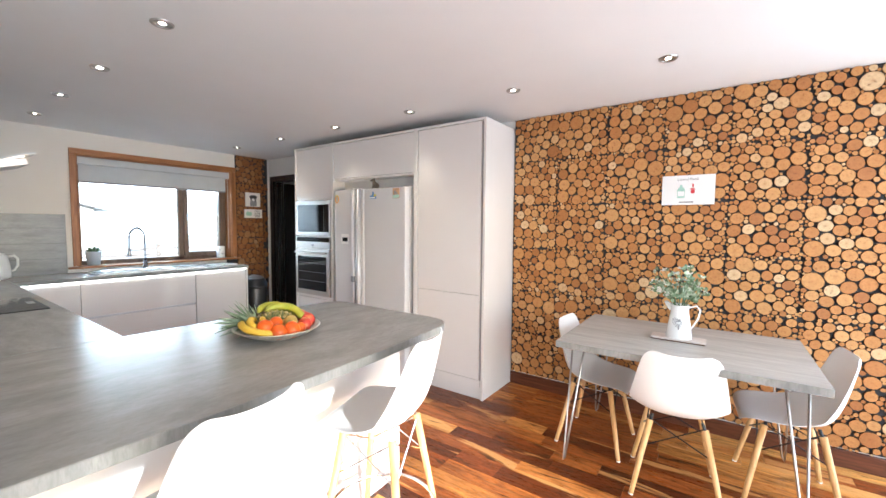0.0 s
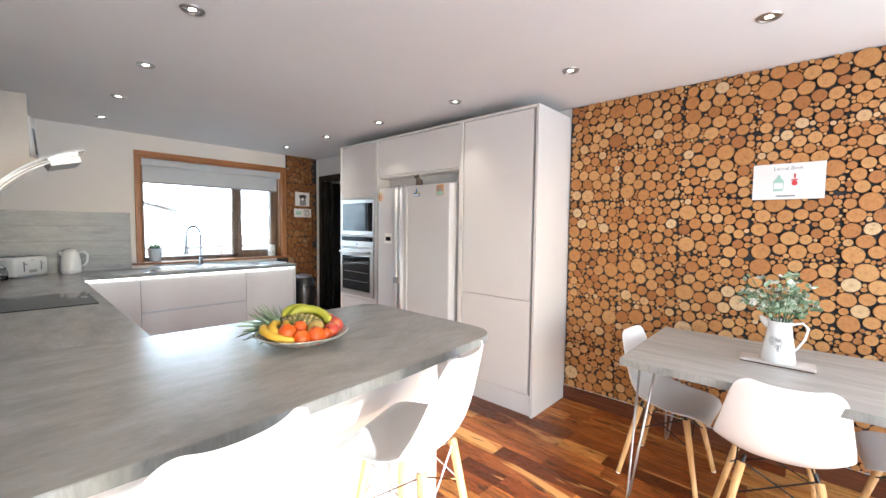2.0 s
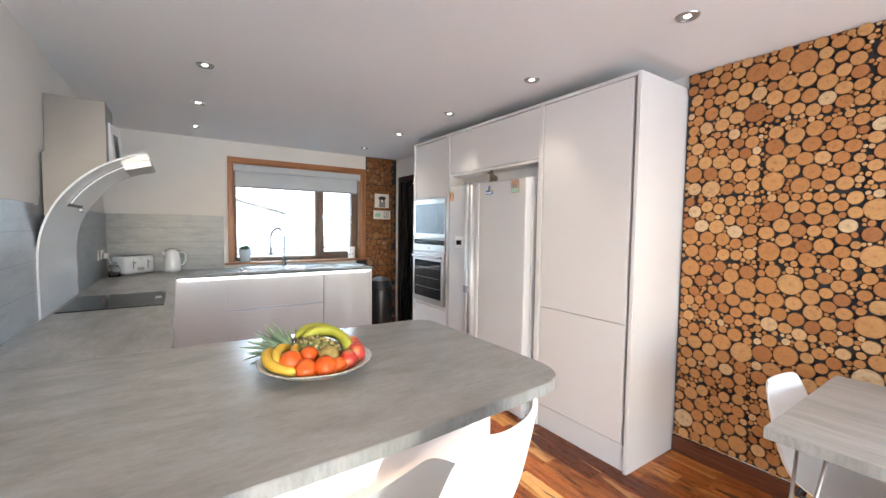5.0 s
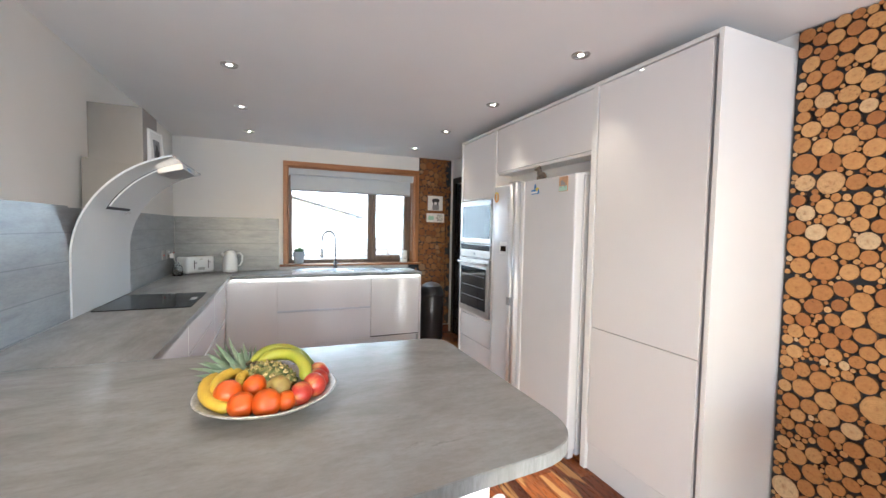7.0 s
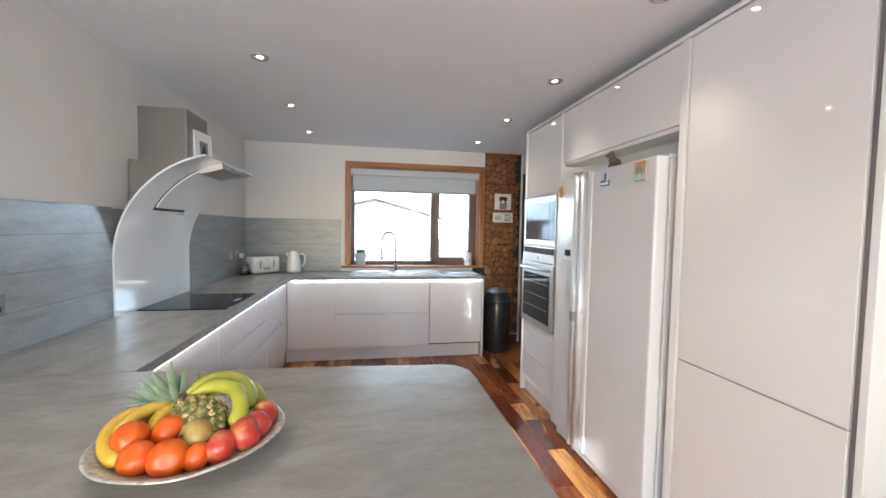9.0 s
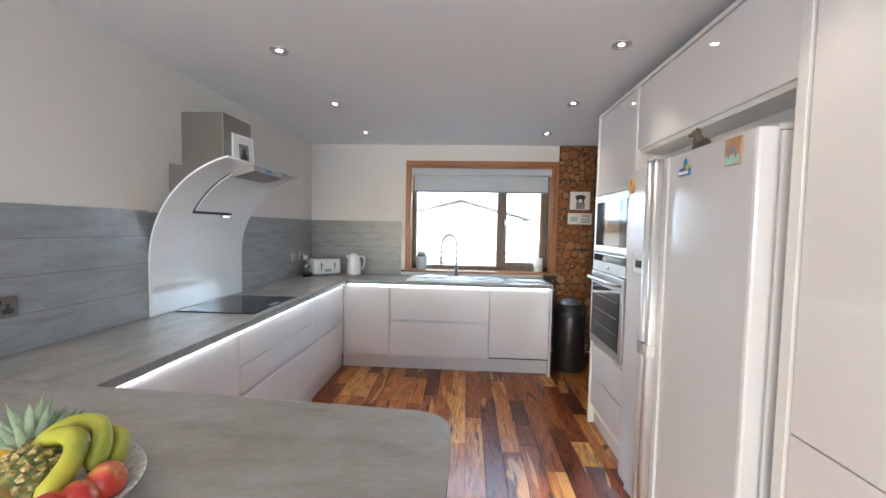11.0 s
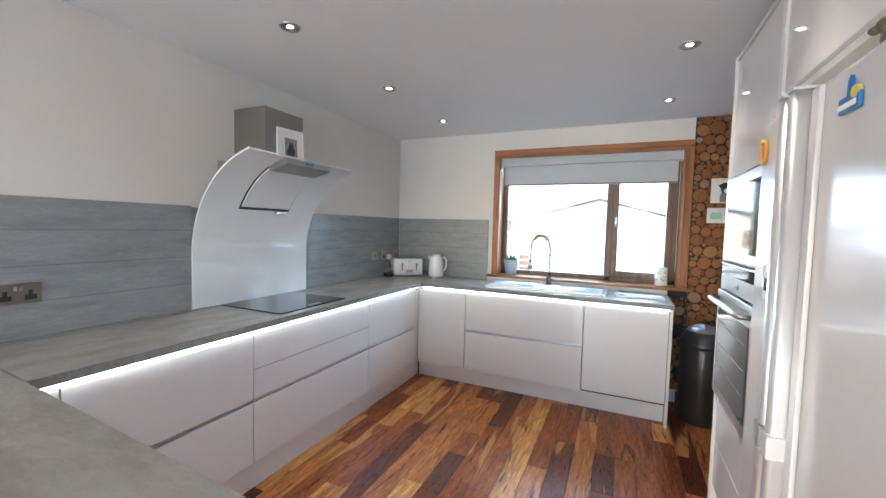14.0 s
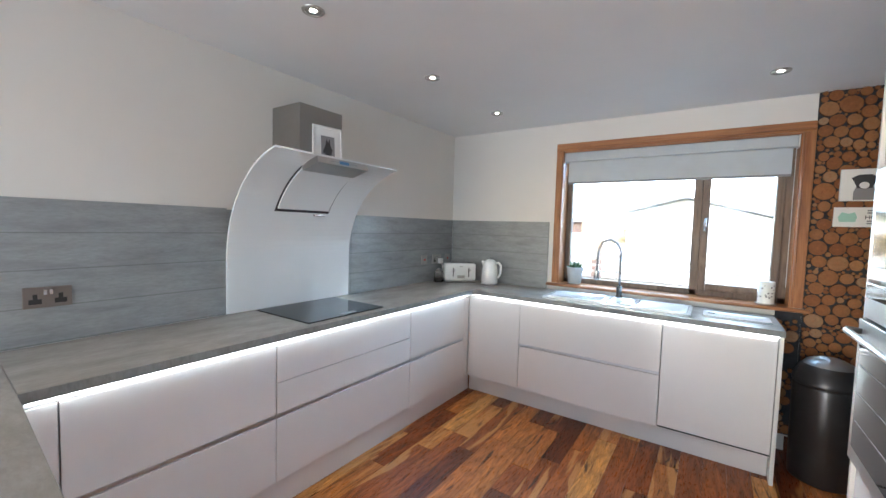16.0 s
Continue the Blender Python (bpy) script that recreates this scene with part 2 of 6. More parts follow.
M = {
    "wall": plain("white_wall_paint", (0.77, 0.745, 0.71), 0.75, vary=0.03, scale=1.5, bumpy=0.12, fine=160),
    # south wall only: warmer, dimmer light tinted into the white paint's colour
    "wall_warm": plain("warm_light_tinted_wall_paint", (0.73, 0.695, 0.64), 0.75, vary=0.03, scale=1.5, bumpy=0.12, fine=160),
    "ceiling": plain("white_ceiling_paint", (0.80, 0.79, 0.78), 0.85, vary=0.03, scale=1.2, bumpy=0.1, fine=140),
    "gloss": plain("cream_white_gloss", (0.74, 0.71, 0.70), 0.045, vary=0.015, scale=2.0, coat=0.5),
    "gable": plain("white_satin_board", (0.72, 0.70, 0.68), 0.22, vary=0.02, scale=2.5),
    "carcass": plain("white_carcass_board", (0.78, 0.75, 0.72), 0.4, vary=0.03),
    "gap": plain("dark_gap", (0.03, 0.03, 0.035), 0.7),
    "rail": plain("anodised_rail", (0.55, 0.56, 0.60), 0.3, 0.9),
    "satin_silver": plain("satin_silver_profile", (0.62, 0.62, 0.64), 0.42, 0.55),
    "steel": plain("brushed_steel", (0.46, 0.44, 0.42), 0.36, 1.0, vary=0.08, scale=3),
    "chrome": plain("chrome", (0.80, 0.80, 0.80), 0.09, 1.0, vary=0.02),
    "fridge": plain("white_enamel", (0.61, 0.60, 0.61), 0.2, vary=0.02, scale=3, coat=0.3),
    "black_glass": plain("black_glass", (0.006, 0.0065, 0.008), 0.06, vary=0.1),
    "oven_glass": plain("oven_glass", (0.008, 0.009, 0.011), 0.06, vary=0.1),
    "black": plain("black_plastic", (0.025, 0.025, 0.027), 0.45),
    "top_x": laminate("grey_oak_laminate_long", (1.3, 3.4, 3.4), ((0.24, 0.222, 0.20), (0.315, 0.296, 0.272), (0.375, 0.356, 0.332)), 0.25, 0.34),
    "top_y": laminate("grey_oak_laminate_cross", (3.4, 1.3, 3.4), ((0.24, 0.222, 0.20), (0.315, 0.296, 0.272), (0.375, 0.356, 0.332)), 0.25, 0.34),
    "splash_x": laminate("grey_oak_panel_long", (1.3, 6.0, 6.0), ((0.20, 0.208, 0.212), (0.29, 0.30, 0.304), (0.35, 0.36, 0.365)), 0.32, 0.38, boards=0.152),
    "splash_y": laminate("grey_oak_panel_cross", (6.0, 1.3, 6.0), ((0.20, 0.208, 0.212), (0.29, 0.30, 0.304), (0.35, 0.36, 0.365)), 0.32, 0.38, boards=0.152),
    "table_top": laminate("pale_grey_oak_laminate", (0.5, 5.0, 5.0), ((0.27, 0.265, 0.25), (0.40, 0.39, 0.375), (0.50, 0.49, 0.47)), 0.42),
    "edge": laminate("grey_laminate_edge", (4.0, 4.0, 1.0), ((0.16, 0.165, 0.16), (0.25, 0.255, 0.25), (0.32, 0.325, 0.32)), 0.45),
    "oak_y": wood("oak_casing_cross", (8, 0.6, 8), ((0.20, 0.075, 0.025), (0.32, 0.13, 0.042), (0.42, 0.19, 0.065)), 0.4),
    "oak_z": wood("oak_casing_upright", (8, 8, 0.6), ((0.20, 0.075, 0.025), (0.32, 0.13, 0.042), (0.42, 0.19, 0.065)), 0.4),
    "brown_frame": wood("brown_window_frame", (6, 6, 0.8), ((0.09, 0.058, 0.038), (0.15, 0.100, 0.068), (0.20, 0.140, 0.100)), 0.45),
    "dark_wood": wood("dark_door_wood", (8, 8, 0.7), ((0.008, 0.006, 0.005), (0.016, 0.010, 0.008), (0.03, 0.018, 0.013)), 0.35),
    "skirt": wood("walnut_skirting", (0.8, 8, 8), ((0.06, 0.018, 0.009), (0.11, 0.034, 0.015), (0.17, 0.058, 0.026)), 0.35),
    "beech": wood("beech_dowel", (9, 9, 0.8), ((0.50, 0.27, 0.09), (0.62, 0.36, 0.14), (0.70, 0.45, 0.20)), 0.4),
    "shell": plain("white_moulded_plastic", (0.82, 0.81, 0.80), 0.33, vary=0.02, scale=4),
    "wire": plain("black_wire", (0.02, 0.02, 0.022), 0.4, 0.6),
    "backing": plain("charcoal_backing", (0.035, 0.037, 0.042), 0.8, vary=0.3, scale=20),
    "bark": plain("thin_bark", (0.10, 0.045, 0.02), 0.85, vary=0.5, scale=60),
    "log": log_end("log_slice", False), "log_joined": log_end("log_slice_joined", True),
    # the same slices with the window corner's shade put into their colour
    "log_shaded": log_end("shaded_log_slice_joined", True, 0.46), "log_shaded_loose": log_end("shaded_log_slice", False, 0.46),
    "plank": plank_wood("floor_strip", False), "plank_joined": plank_wood("floor_strip_joined", True),
    "underlay": plain("dark_joint", (0.03, 0.012, 0.006), 0.8),
    "led": glow("led_strip", (1.0, 0.94, 0.84), 2.3),
    "bulb": glow("spot_bulb", (1.0, 0.84, 0.64), 14.0),
    "glass": glass("clear_glass"),
    "ceramic": plain("white_ceramic", (0.80, 0.80, 0.79), 0.12, vary=0.02, coat=0.5),
    "paper": plain("white_card", (0.78, 0.77, 0.75), 0.6, vary=0.03),
    "blind": plain("pale_blue_grey_blind", (0.52, 0.56, 0.60), 0.85, vary=0.05, bumpy=0.3, fine=300),
    "grey_plastic": plain("mid_grey_plastic", (0.25, 0.25, 0.26), 0.4),
    "render_white": plain("white_render", (0.80, 0.79, 0.76), 0.9, vary=0.08, scale=3, bumpy=0.3),
    "brick_red": plain("brown_cladding", (0.16, 0.10, 0.08), 0.8, vary=0.2, scale=6),
    "slate": plain("roof_sheet", (0.30, 0.29, 0.28), 0.7, vary=0.2, scale=8),
    "hood_steel": plain("warm_brushed_steel", (0.30, 0.28, 0.26), 0.42, 0.85, vary=0.08, scale=3),
    "gravel": plain("pale_gravel", (0.42, 0.40, 0.36), 0.95, vary=0.25, scale=2, bumpy=0.5, fine=30),
    "grass": plain("grass_ground", (0.09, 0.14, 0.045), 0.95, vary=0.4, scale=3, bumpy=0.5, fine=40),
    "fence": wood("weathered_fence", (3, 1, 8), ((0.20, 0.16, 0.135), (0.29, 0.24, 0.205), (0.36, 0.31, 0.27)), 0.8),
}


for key in ("black_glass", "oven_glass"):
    M[key].node_tree.nodes["Principled BSDF"].inputs["Specular IOR Level"].default_value = 0.2

# ---------- building helpers ----------
def mesh_of(bm, name, material, smooth=False):
    me = bpy.data.meshes.new(name)
    bm.to_mesh(me)
    bm.free()
    for mt in (material if isinstance(material, (list, tuple)) else [material]):
        me.materials.append(M[mt] if isinstance(mt, str) else mt)
    if smooth:
        for p in me.polygons:
            p.use_smooth = True
    return me


def part(name, bm, material, parent=None, label="", smooth=False):
    ob = new(name, mesh_of(bm, name, material, smooth))
    ob.parent = parent
    if label:
        tagged(ob, label)
    return ob


def thing(name, m, label, category, group="", kind=""):
    ob = new(name)
    ob.empty_display_size = 0.1
    ob.matrix_world = m
    return tagged(ob, label, category, group, kind)


def box(x0, x1, y0, y1, z0, z1, bevel=0.002, bm=None):
    own = bm or bmesh.new()
    r = bmesh.ops.create_cube(own, size=1.0, matrix=Matrix.Translation(((x0 + x1) / 2, (y0 + y1) / 2, (z0 + z1) / 2)) @ Matrix.Diagonal((abs(x1 - x0), abs(y1 - y0), abs(z1 - z0), 1)))
    if bevel:
        edges = {e for v in r["verts"] for e in v.link_edges}
        bmesh.ops.bevel(own, geom=list(edges), offset=bevel, segments=2, affect="EDGES", profile=0.6)
    return own


def prism(outline, z0, z1, bevel=0.002):
    """A slab with this outline in x and y."""
    bm = bmesh.new()
    low = [bm.verts.new((x, y, z0)) for x, y in outline]
    high = [bm.verts.new((x, y, z1)) for x, y in outline]
    bm.faces.new(low[::-1])
    top = bm.faces.new(high)
    n = len(outline)
    for i in range(n):
        bm.faces.new((low[i], low[(i + 1) % n], high[(i + 1) % n], high[i]))
    bmesh.ops.recalc_face_normals(bm, faces=bm.faces)
    if bevel:
        bmesh.ops.bevel(bm, geom=list(top.edges), offset=bevel, segments=2, affect="EDGES")
    return bm


def lathe(profile, seg=32, bm=None, centre=(0, 0), squash=(1, 1)):
    """A turned body from (radius, height) rows, bottom to top; ends at radius 0 are closed."""
    bm = bm or bmesh.new()
    rings = []
    for r, z in profile:
        if r < 1e-6:
            rings.append([bm.verts.new((centre[0], centre[1], z))])
        else:
            rings.append([bm.verts.new((centre[0] + r * squash[0] * math.cos(a), centre[1] + r * squash[1] * math.sin(a), z)) for a in (2 * math.pi * i / seg for i in range(seg))])
    for a, b in zip(rings, rings[1:]):
        for i in range(seg):
            j = (i + 1) % seg
            if len(a) == 1 and len(b) == 1:
                continue
            if len(a) == 1:
                bm.faces.new((a[0], b[i], b[j]))
            elif len(b) == 1:
                bm.faces.new((a[i], a[j], b[0]))
            else:
                bm.faces.new((a[i], a[j], b[j], b[i]))
    bmesh.ops.recalc_face_normals(bm, faces=bm.faces)
    return bm


def tube(points, radius, seg=10, bm=None, closed=False):
    """A rod swept along points; radius is one number or one a point."""
    bm = bm or bmesh.new()
    pts = [Vector(p) for p in points]
    n = len(pts)
    rad = [radius] * n if isinstance(radius, (int, float)) else list(radius)
    rings, side = [], None
    for i, p in enumerate(pts):
        a = pts[i - 1] if (i or closed) else p
        b = pts[(i + 1) % n] if (i < n - 1 or closed) else p
        d = (b - a).normalized()
        if side is None:
            side = d.orthogonal().normalized()
        side = (side - d * side.dot(d)).normalized()
        up = d.cross(side)
        rings.append([bm.verts.new(p + (side * math.cos(q) + up * math.sin(q)) * rad[i]) for q in (2 * math.pi * k / seg for k in range(seg))])
    pairs = list(zip(rings, rings[1:])) + ([(rings[-1], rings[0])] if closed else [])
    for a, b in pairs:
        for k in range(seg):
            bm.faces.new((a[k], a[(k + 1) % seg], b[(k + 1) % seg], b[k]))
    if not closed:
        bm.faces.new(rings[0][::-1])
        bm.faces.new(rings[-1])
    bmesh.ops.recalc_face_normals(bm, faces=bm.faces)
    return bm


def structure(name, bm, material, label, category, parent=None, smooth=False):
    return tagged(part(name, bm, material, parent, "", smooth), label, category, kind="structure")


def round_rect(x0, x1, y0, y1, r, seg=6):
    out = []
    for cx, cy, a0 in ((x1 - r, y1 - r, 0), (x0 + r, y1 - r, 90), (x0 + r, y0 + r, 180), (x1 - r, y0 + r, 270)):
        for i in range(seg + 1):
            a = radians(a0 + 90 * i / seg)
            out.append((cx + r * math.cos(a), cy + r * math.sin(a)))
    return out


# ---------- the room ----------
CEIL, NORTH, EAST, SOUTH2 = 2.36, 3.25, 7.4, -2.2
WIN_Y0, WIN_Y1, WIN_Z0, WIN_Z1 = 1.123, 2.708, 0.97, 2.13

floor = structure("floor", box(-0.02, EAST, SOUTH2, NORTH + 0.12, -0.05, -0.014, 0), "underlay", "dark oiled strip floor of walnut and acacia boards", "floor")
structure("wall_south", box(-0.3, 4.6, -0.12, 0.0, 0.0, CEIL, 0), "wall_warm", "plain white plaster wall with warm light tinted into its colour", "wall")
structure("wall_south_return", box(4.48, 4.6, SOUTH2, -0.12, 0.0, CEIL, 0), "wall", "plain warm white painted plaster wall", "wall")
structure("wall_south_far", box(4.48, EAST + 0.2, SOUTH2 - 0.12, SOUTH2, 0.0, CEIL, 0), "wall", "plain warm white painted plaster wall", "wall")


def wall_with_hole(name, axis, a0, a1, t0, t1, h0, h1, z0, z1, top, label):
    """A wall of four blocks round one opening, in one mesh; it runs along axis from a0 to a1."""
    bm = bmesh.new()
    for p, q, lo, hi in ((a0, h0, 0, top), (h1, a1, 0, top), (h0, h1, 0, z0), (h0, h1, z1, top)):
        if q - p > 1e-4 and hi - lo > 1e-4:
            if axis == "y":
                box(t0, t1, p, q, lo, hi, 0, bm)
            else:
                box(p, q, t0, t1, lo, hi, 0, bm)
    bmesh.ops.remove_doubles(bm, verts=bm.verts, dist=1e-4)
    return structure(name, bm, "wall", label, "wall")


wall_with_hole("wall_west", "y", 0.0, NORTH + 0.12, -0.3, 0.0, WIN_Y0, WIN_Y1, WIN_Z0, WIN_Z1, CEIL, "warm white painted plaster wall with the kitchen window")
wall_with_hole("wall_north", "x", 0.0, 3.6, NORTH, NORTH + 0.12, 0.14, 0.92, 0.0, 2.04, CEIL, "white painted wall with a dark-framed doorway")
# the hole east of the log slices is added for the fill lamp, out of view
wall_with_hole("wall_north_dining", "x", 3.6, EAST, NORTH, NORTH + 0.12, 6.42, 7.3, 0.12, 2.12, CEIL, "wall behind the log slices with an added, unseen side opening")
wall_with_hole("wall_east", "y", SOUTH2, NORTH + 0.12, EAST, EAST + 0.2, -1.0, 1.45, 0.05, 1.98, CEIL, "white wall with a glazed patio opening")
structure("ceiling", box(-0.3, EAST + 0.2, SOUTH2 - 0.12, NORTH + 0.12, CEIL, CEIL + 0.1, 0), "ceiling", "smooth white painted ceiling with recessed spotlights", "ceiling")

# small hall behind the doorway
structure("floor_hall", box(-0.3, 1.9, NORTH + 0.12, 5.6, -0.05, -0.002, 0), "skirt", "dark wooden hall floor", "floor")
wall_with_hole("wall_hall_end", "x", -0.3, 1.9, 5.6, 5.7, -0.2, 0.55, 0.95, 1.75, CEIL, "white hall wall with a small bright window")
structure("wall_hall_west", box(-0.4, -0.3, NORTH, 5.7, 0, CEIL, 0), "wall", "plain white hall wall", "wall")
structure("wall_hall_east", box(1.9, 2.0, NORTH + 0.12, 5.7, 0, CEIL, 0), "wall", "plain white hall wall", "wall")
structure("ceiling_hall", box(-0.4, 2.0, NORTH + 0.12, 5.7, CEIL, CEIL + 0.1, 0), "ceiling", "white hall ceiling", "ceiling")

door_1 = thing("door_1", pose(0, 0, 0), "dark stained wooden doorway lining, open to a dim hall", "doorway", kind="structure")
part("jamb", box(0.06, 0.14, NORTH - 0.02, NORTH + 0.14, 0, 2.04, 0.004), "dark_wood", door_1)
part("jamb", box(0.92, 1.0, NORTH - 0.02, NORTH + 0.14, 0, 2.04, 0.004), "dark_wood", door_1)
part("head", box(0.06, 1.0, NORTH - 0.022, NORTH + 0.142, 2.04, 2.11, 0.004), "dark_wood", door_1)
part("stop", box(0.142, 0.165, NORTH + 0.04, NORTH + 0.09, 0, 2.035, 0.003), "dark_wood", door_1)
leaf = part("door_leaf", box(0.15, 0.19, NORTH + 0.14, NORTH + 0.90, 0.01, 2.02, 0.004), "dark_wood", door_1, "dark stained door leaf, standing open")
part("door_handle", tube([(0.21, NORTH + 0.82, 1.0), (0.235, NORTH + 0.82, 1.0), (0.235, NORTH + 0.72, 1.0)], 0.008), "chrome", leaf, "chrome lever handle", True)

# patio frame in the east opening, behind the walk
patio = thing("window_2", pose(0, 0, 0), "white framed glazed patio opening", "window", kind="structure")
for y0, y1 in ((-1.0, -0.95), (1.40, 1.45)):
    part("upright", box(EAST + 0.08, EAST + 0.14, y0, y1, 0.05, 1.98, 0.004), "carcass", patio)
part("rail_low", box(EAST + 0.08, EAST + 0.14, -0.95, 1.40, 0.05, 0.1, 0), "carcass", patio)
part("rail_high", box(EAST + 0.08, EAST + 0.14, -0.95, 1.40, 1.93, 1.98, 0), "carcass", patio)

# frame of the added opening round the fill lamp, never in view
side_opening = thing("window_3", pose(0, 0, 0), "unseen white framed side opening, added to hold the fill lamp", "window", kind="structure")
part("upright", box(6.42, 6.46, NORTH + 0.04, NORTH + 0.10, 0.12, 2.12, 0.003), "carcass", side_opening)
part("upright", box(7.26, 7.30, NORTH + 0.04, NORTH + 0.10, 0.12, 2.12, 0.003), "carcass", side_opening)
part("rail", box(6.46, 7.26, NORTH + 0.04, NORTH + 0.10, 0.12, 0.16, 0.003), "carcass", side_opening)
part("rail", box(6.46, 7.26, NORTH + 0.04, NORTH + 0.10, 2.08, 2.12, 0.003), "carcass", side_opening)

# skirting under the log wall
structure("baseboard", box(3.903, 6.40, NORTH - 0.022, NORTH - 0.001, 0.0, 0.105, 0.004), "skirt", "dark walnut skirting board below the log wall", "skirting board")
structure("baseboard_corner", box(0.001, 0.02, 2.72, NORTH - 0.03, 0.0, 0.10, 0.004), "skirt", "dark walnut skirting board in the corner", "skirting board")

# ---------- kitchen window ----------
win = thing("window_1", pose(0, 0, 0), "brown two-light window in a moulded oak casing", "window", kind="structure")
CW = 0.062
casing = part("window_frame", box(0.0, 0.022, WIN_Y0 - 0.04, WIN_Y0 - 0.04 + CW, 0.975, 2.12, 0.004), "oak_z", win, "moulded oak casing")
part("casing", box(0.0, 0.022, WIN_Y1 + 0.05 - CW, WIN_Y1 + 0.05, 0.975, 2.12, 0.004), "oak_z", win)
part("casing", box(0.0, 0.024, WIN_Y0 - 0.04, WIN_Y1 + 0.05, 2.12, 2.185, 0.004), "oak_y", win)
part("moulding", tube([(0.024, WIN_Y0 - 0.035, 2.135), (0.024, WIN_Y1 + 0.045, 2.135)], 0.006, 8), "oak_y", win)
part("moulding", tube([(0.022, WIN_Y0 + 0.012, 1.0), (0.022, WIN_Y0 + 0.012, 2.12)], 0.005, 8), "oak_z", win)
part("moulding", tube([(0.022, WIN_Y1 - 0.004, 1.0), (0.022, WIN_Y1 - 0.004, 2.12)], 0.005, 8), "oak_z", win)
part("window_sill", box(-0.28, 0.05, WIN_Y0 - 0.08, WIN_Y1 + 0.085, 0.948, 0.972, 0.008), "oak_y", win, "oak sill board")
part("reveal", box(-0.2, 0.0, WIN_Y0 + 0.001, WIN_Y0 + 0.02, 0.972, 2.118, 0), "oak_z", win)
part("reveal", box(-0.2, 0.0, WIN_Y1 - 0.02, WIN_Y1 - 0.001, 0.972, 2.118, 0), "oak_z", win)
part("reveal", box(-0.2, 0.0, WIN_Y0, WIN_Y1, 2.112, 2.129, 0), "oak_y", win)
WX0, WX1 = -0.20, -0.14
WL, WR, WB, WT, WM = WIN_Y0 + 0.02, WIN_Y1 - 0.02, 0.972, 2.112, 2.113
part("stile", box(WX0, WX1, WL, WL + 0.045, WB, WT, 0.004), "brown_frame", win)
part("stile", box(WX0, WX1, WR - 0.045, WR, WB, WT, 0.004), "brown_frame", win)
part("mullion", box(WX0, WX1, WM, WM + 0.055, WB, WT, 0.004), "brown_frame", win)
part("bottom_rail", box(WX0, WX1, WL, WR, WB, WB + 0.045, 0.004), "brown_frame", win)
part("top_rail", box(WX0, WX1, WL, WR, WT - 0.045, WT, 0.004), "brown_frame", win)
sash = part("sash", box(WX0 - 0.005, WX1 + 0.02, WM + 0.056, WM + 0.105, WB + 0.046, WT - 0.046, 0.005), "brown_frame", win, "opening brown sash")
part("sash_stile", box(WX0 - 0.005, WX1 + 0.02, WR - 0.092, WR - 0.046, WB + 0.046, WT - 0.046, 0.005), "brown_frame", sash)
part("sash_rail", box(WX0 - 0.005, WX1 + 0.018, WM + 0.106, WR - 0.093, WB + 0.046, WB + 0.094, 0.005), "brown_frame", sash)
part("window_handle", tube([(WX1 + 0.02, WM + 0.08, 1.46), (WX1 + 0.05, WM + 0.08, 1.46), (WX1 + 0.055, WM + 0.085, 1.56)], 0.008), "chrome", sash, "small chrome window handle", True)
for y0, y1, z0 in ((WL + 0.045, WM, WB + 0.045), (WM + 0.106, WR - 0.093, WB + 0.095)):
    p = part("pane", box(-0.172, -0.168, y0, y1, z0, WT - 0.046, 0), "glass", win)
    p.visible_shadow = False

blind = thing("roller_blind", pose(0, 0, 0), "pale blue-grey roller blind, drawn a quarter down the window", "blind")
part("cassette", box(-0.10, -0.012, WIN_Y0 + 0.03, WIN_Y1 - 0.03, 2.035, 2.111, 0.01), "blind", blind, "grey fabric covered head box")
part("fabric", box(-0.062, -0.060, WIN_Y0 + 0.045, WIN_Y1 - 0.05, 1.862, 2.036, 0), "blind", blind)
part("bottom_bar", box(-0.068, -0.054, WIN_Y0 + 0.045, WIN_Y1 - 0.05, 1.845, 1.862, 0.004), "grey_plastic", blind)
part("end_cap", box(-0.10, -0.012, WIN_Y1 - 0.03, WIN_Y1 - 0.022, 2.03, 2.112, 0.002), "paper", blind)
part("end_cap", box(-0.10, -0.012, WIN_Y0 + 0.022, WIN_Y0 + 0.03, 2.03, 2.112, 0.002), "paper", blind)
part("chain", tube([(-0.035, WIN_Y1 - 0.036, 2.04), (-0.035, WIN_Y1 - 0.036, 1.1)], 0.002, 6), "paper", blind)

# ---------- base units ----------
FX = 0.535     # face of the window run
FY = 0.548    # face of the hood run
TOPZ = 0.91
TH = 0.036


def front(name, parent, x0, x1, y0, y1, z0, z1, label="", mat="gloss"):
    return part(name, box(x0, x1, y0, y1, z0, z1, 0.0025), mat, parent, label)


def unit(name, label, group):
    return thing(name, pose(0, 0, 0), label, "kitchen unit", group)


G1, G2 = "base units under the window", "base units under the hob"
u = unit("corner_unit", "handleless white gloss corner base unit", G1)
part("body", box(0.02, FX - 0.02, 0.02, 1.012, 0.15, 0.872, 0), "carcass", u)
front("door", u, FX - 0.019, FX, FY + 0.006, 1.014, 0.158, 0.842)
u = unit("drawer_unit", "wide white gloss unit with two drawers and metal grip rail", G1)
part("body", box(0.02, FX - 0.02, 1.014, 2.009, 0.15, 0.872, 0), "carcass", u)
front("drawer_front", u, FX - 0.019, FX, 1.019, 2.008, 0.525, 0.842)
front("drawer_front", u, FX - 0.019, FX, 1.019, 2.008, 0.158, 0.503)
part("grip_rail", box(FX - 0.018, FX - 0.004, 1.019, 2.008, 0.505, 0.523, 0.003), "rail", u, "slim metal grip rail")
u = unit("dishwasher_unit", "white gloss dishwasher front beside the end panel", G1)
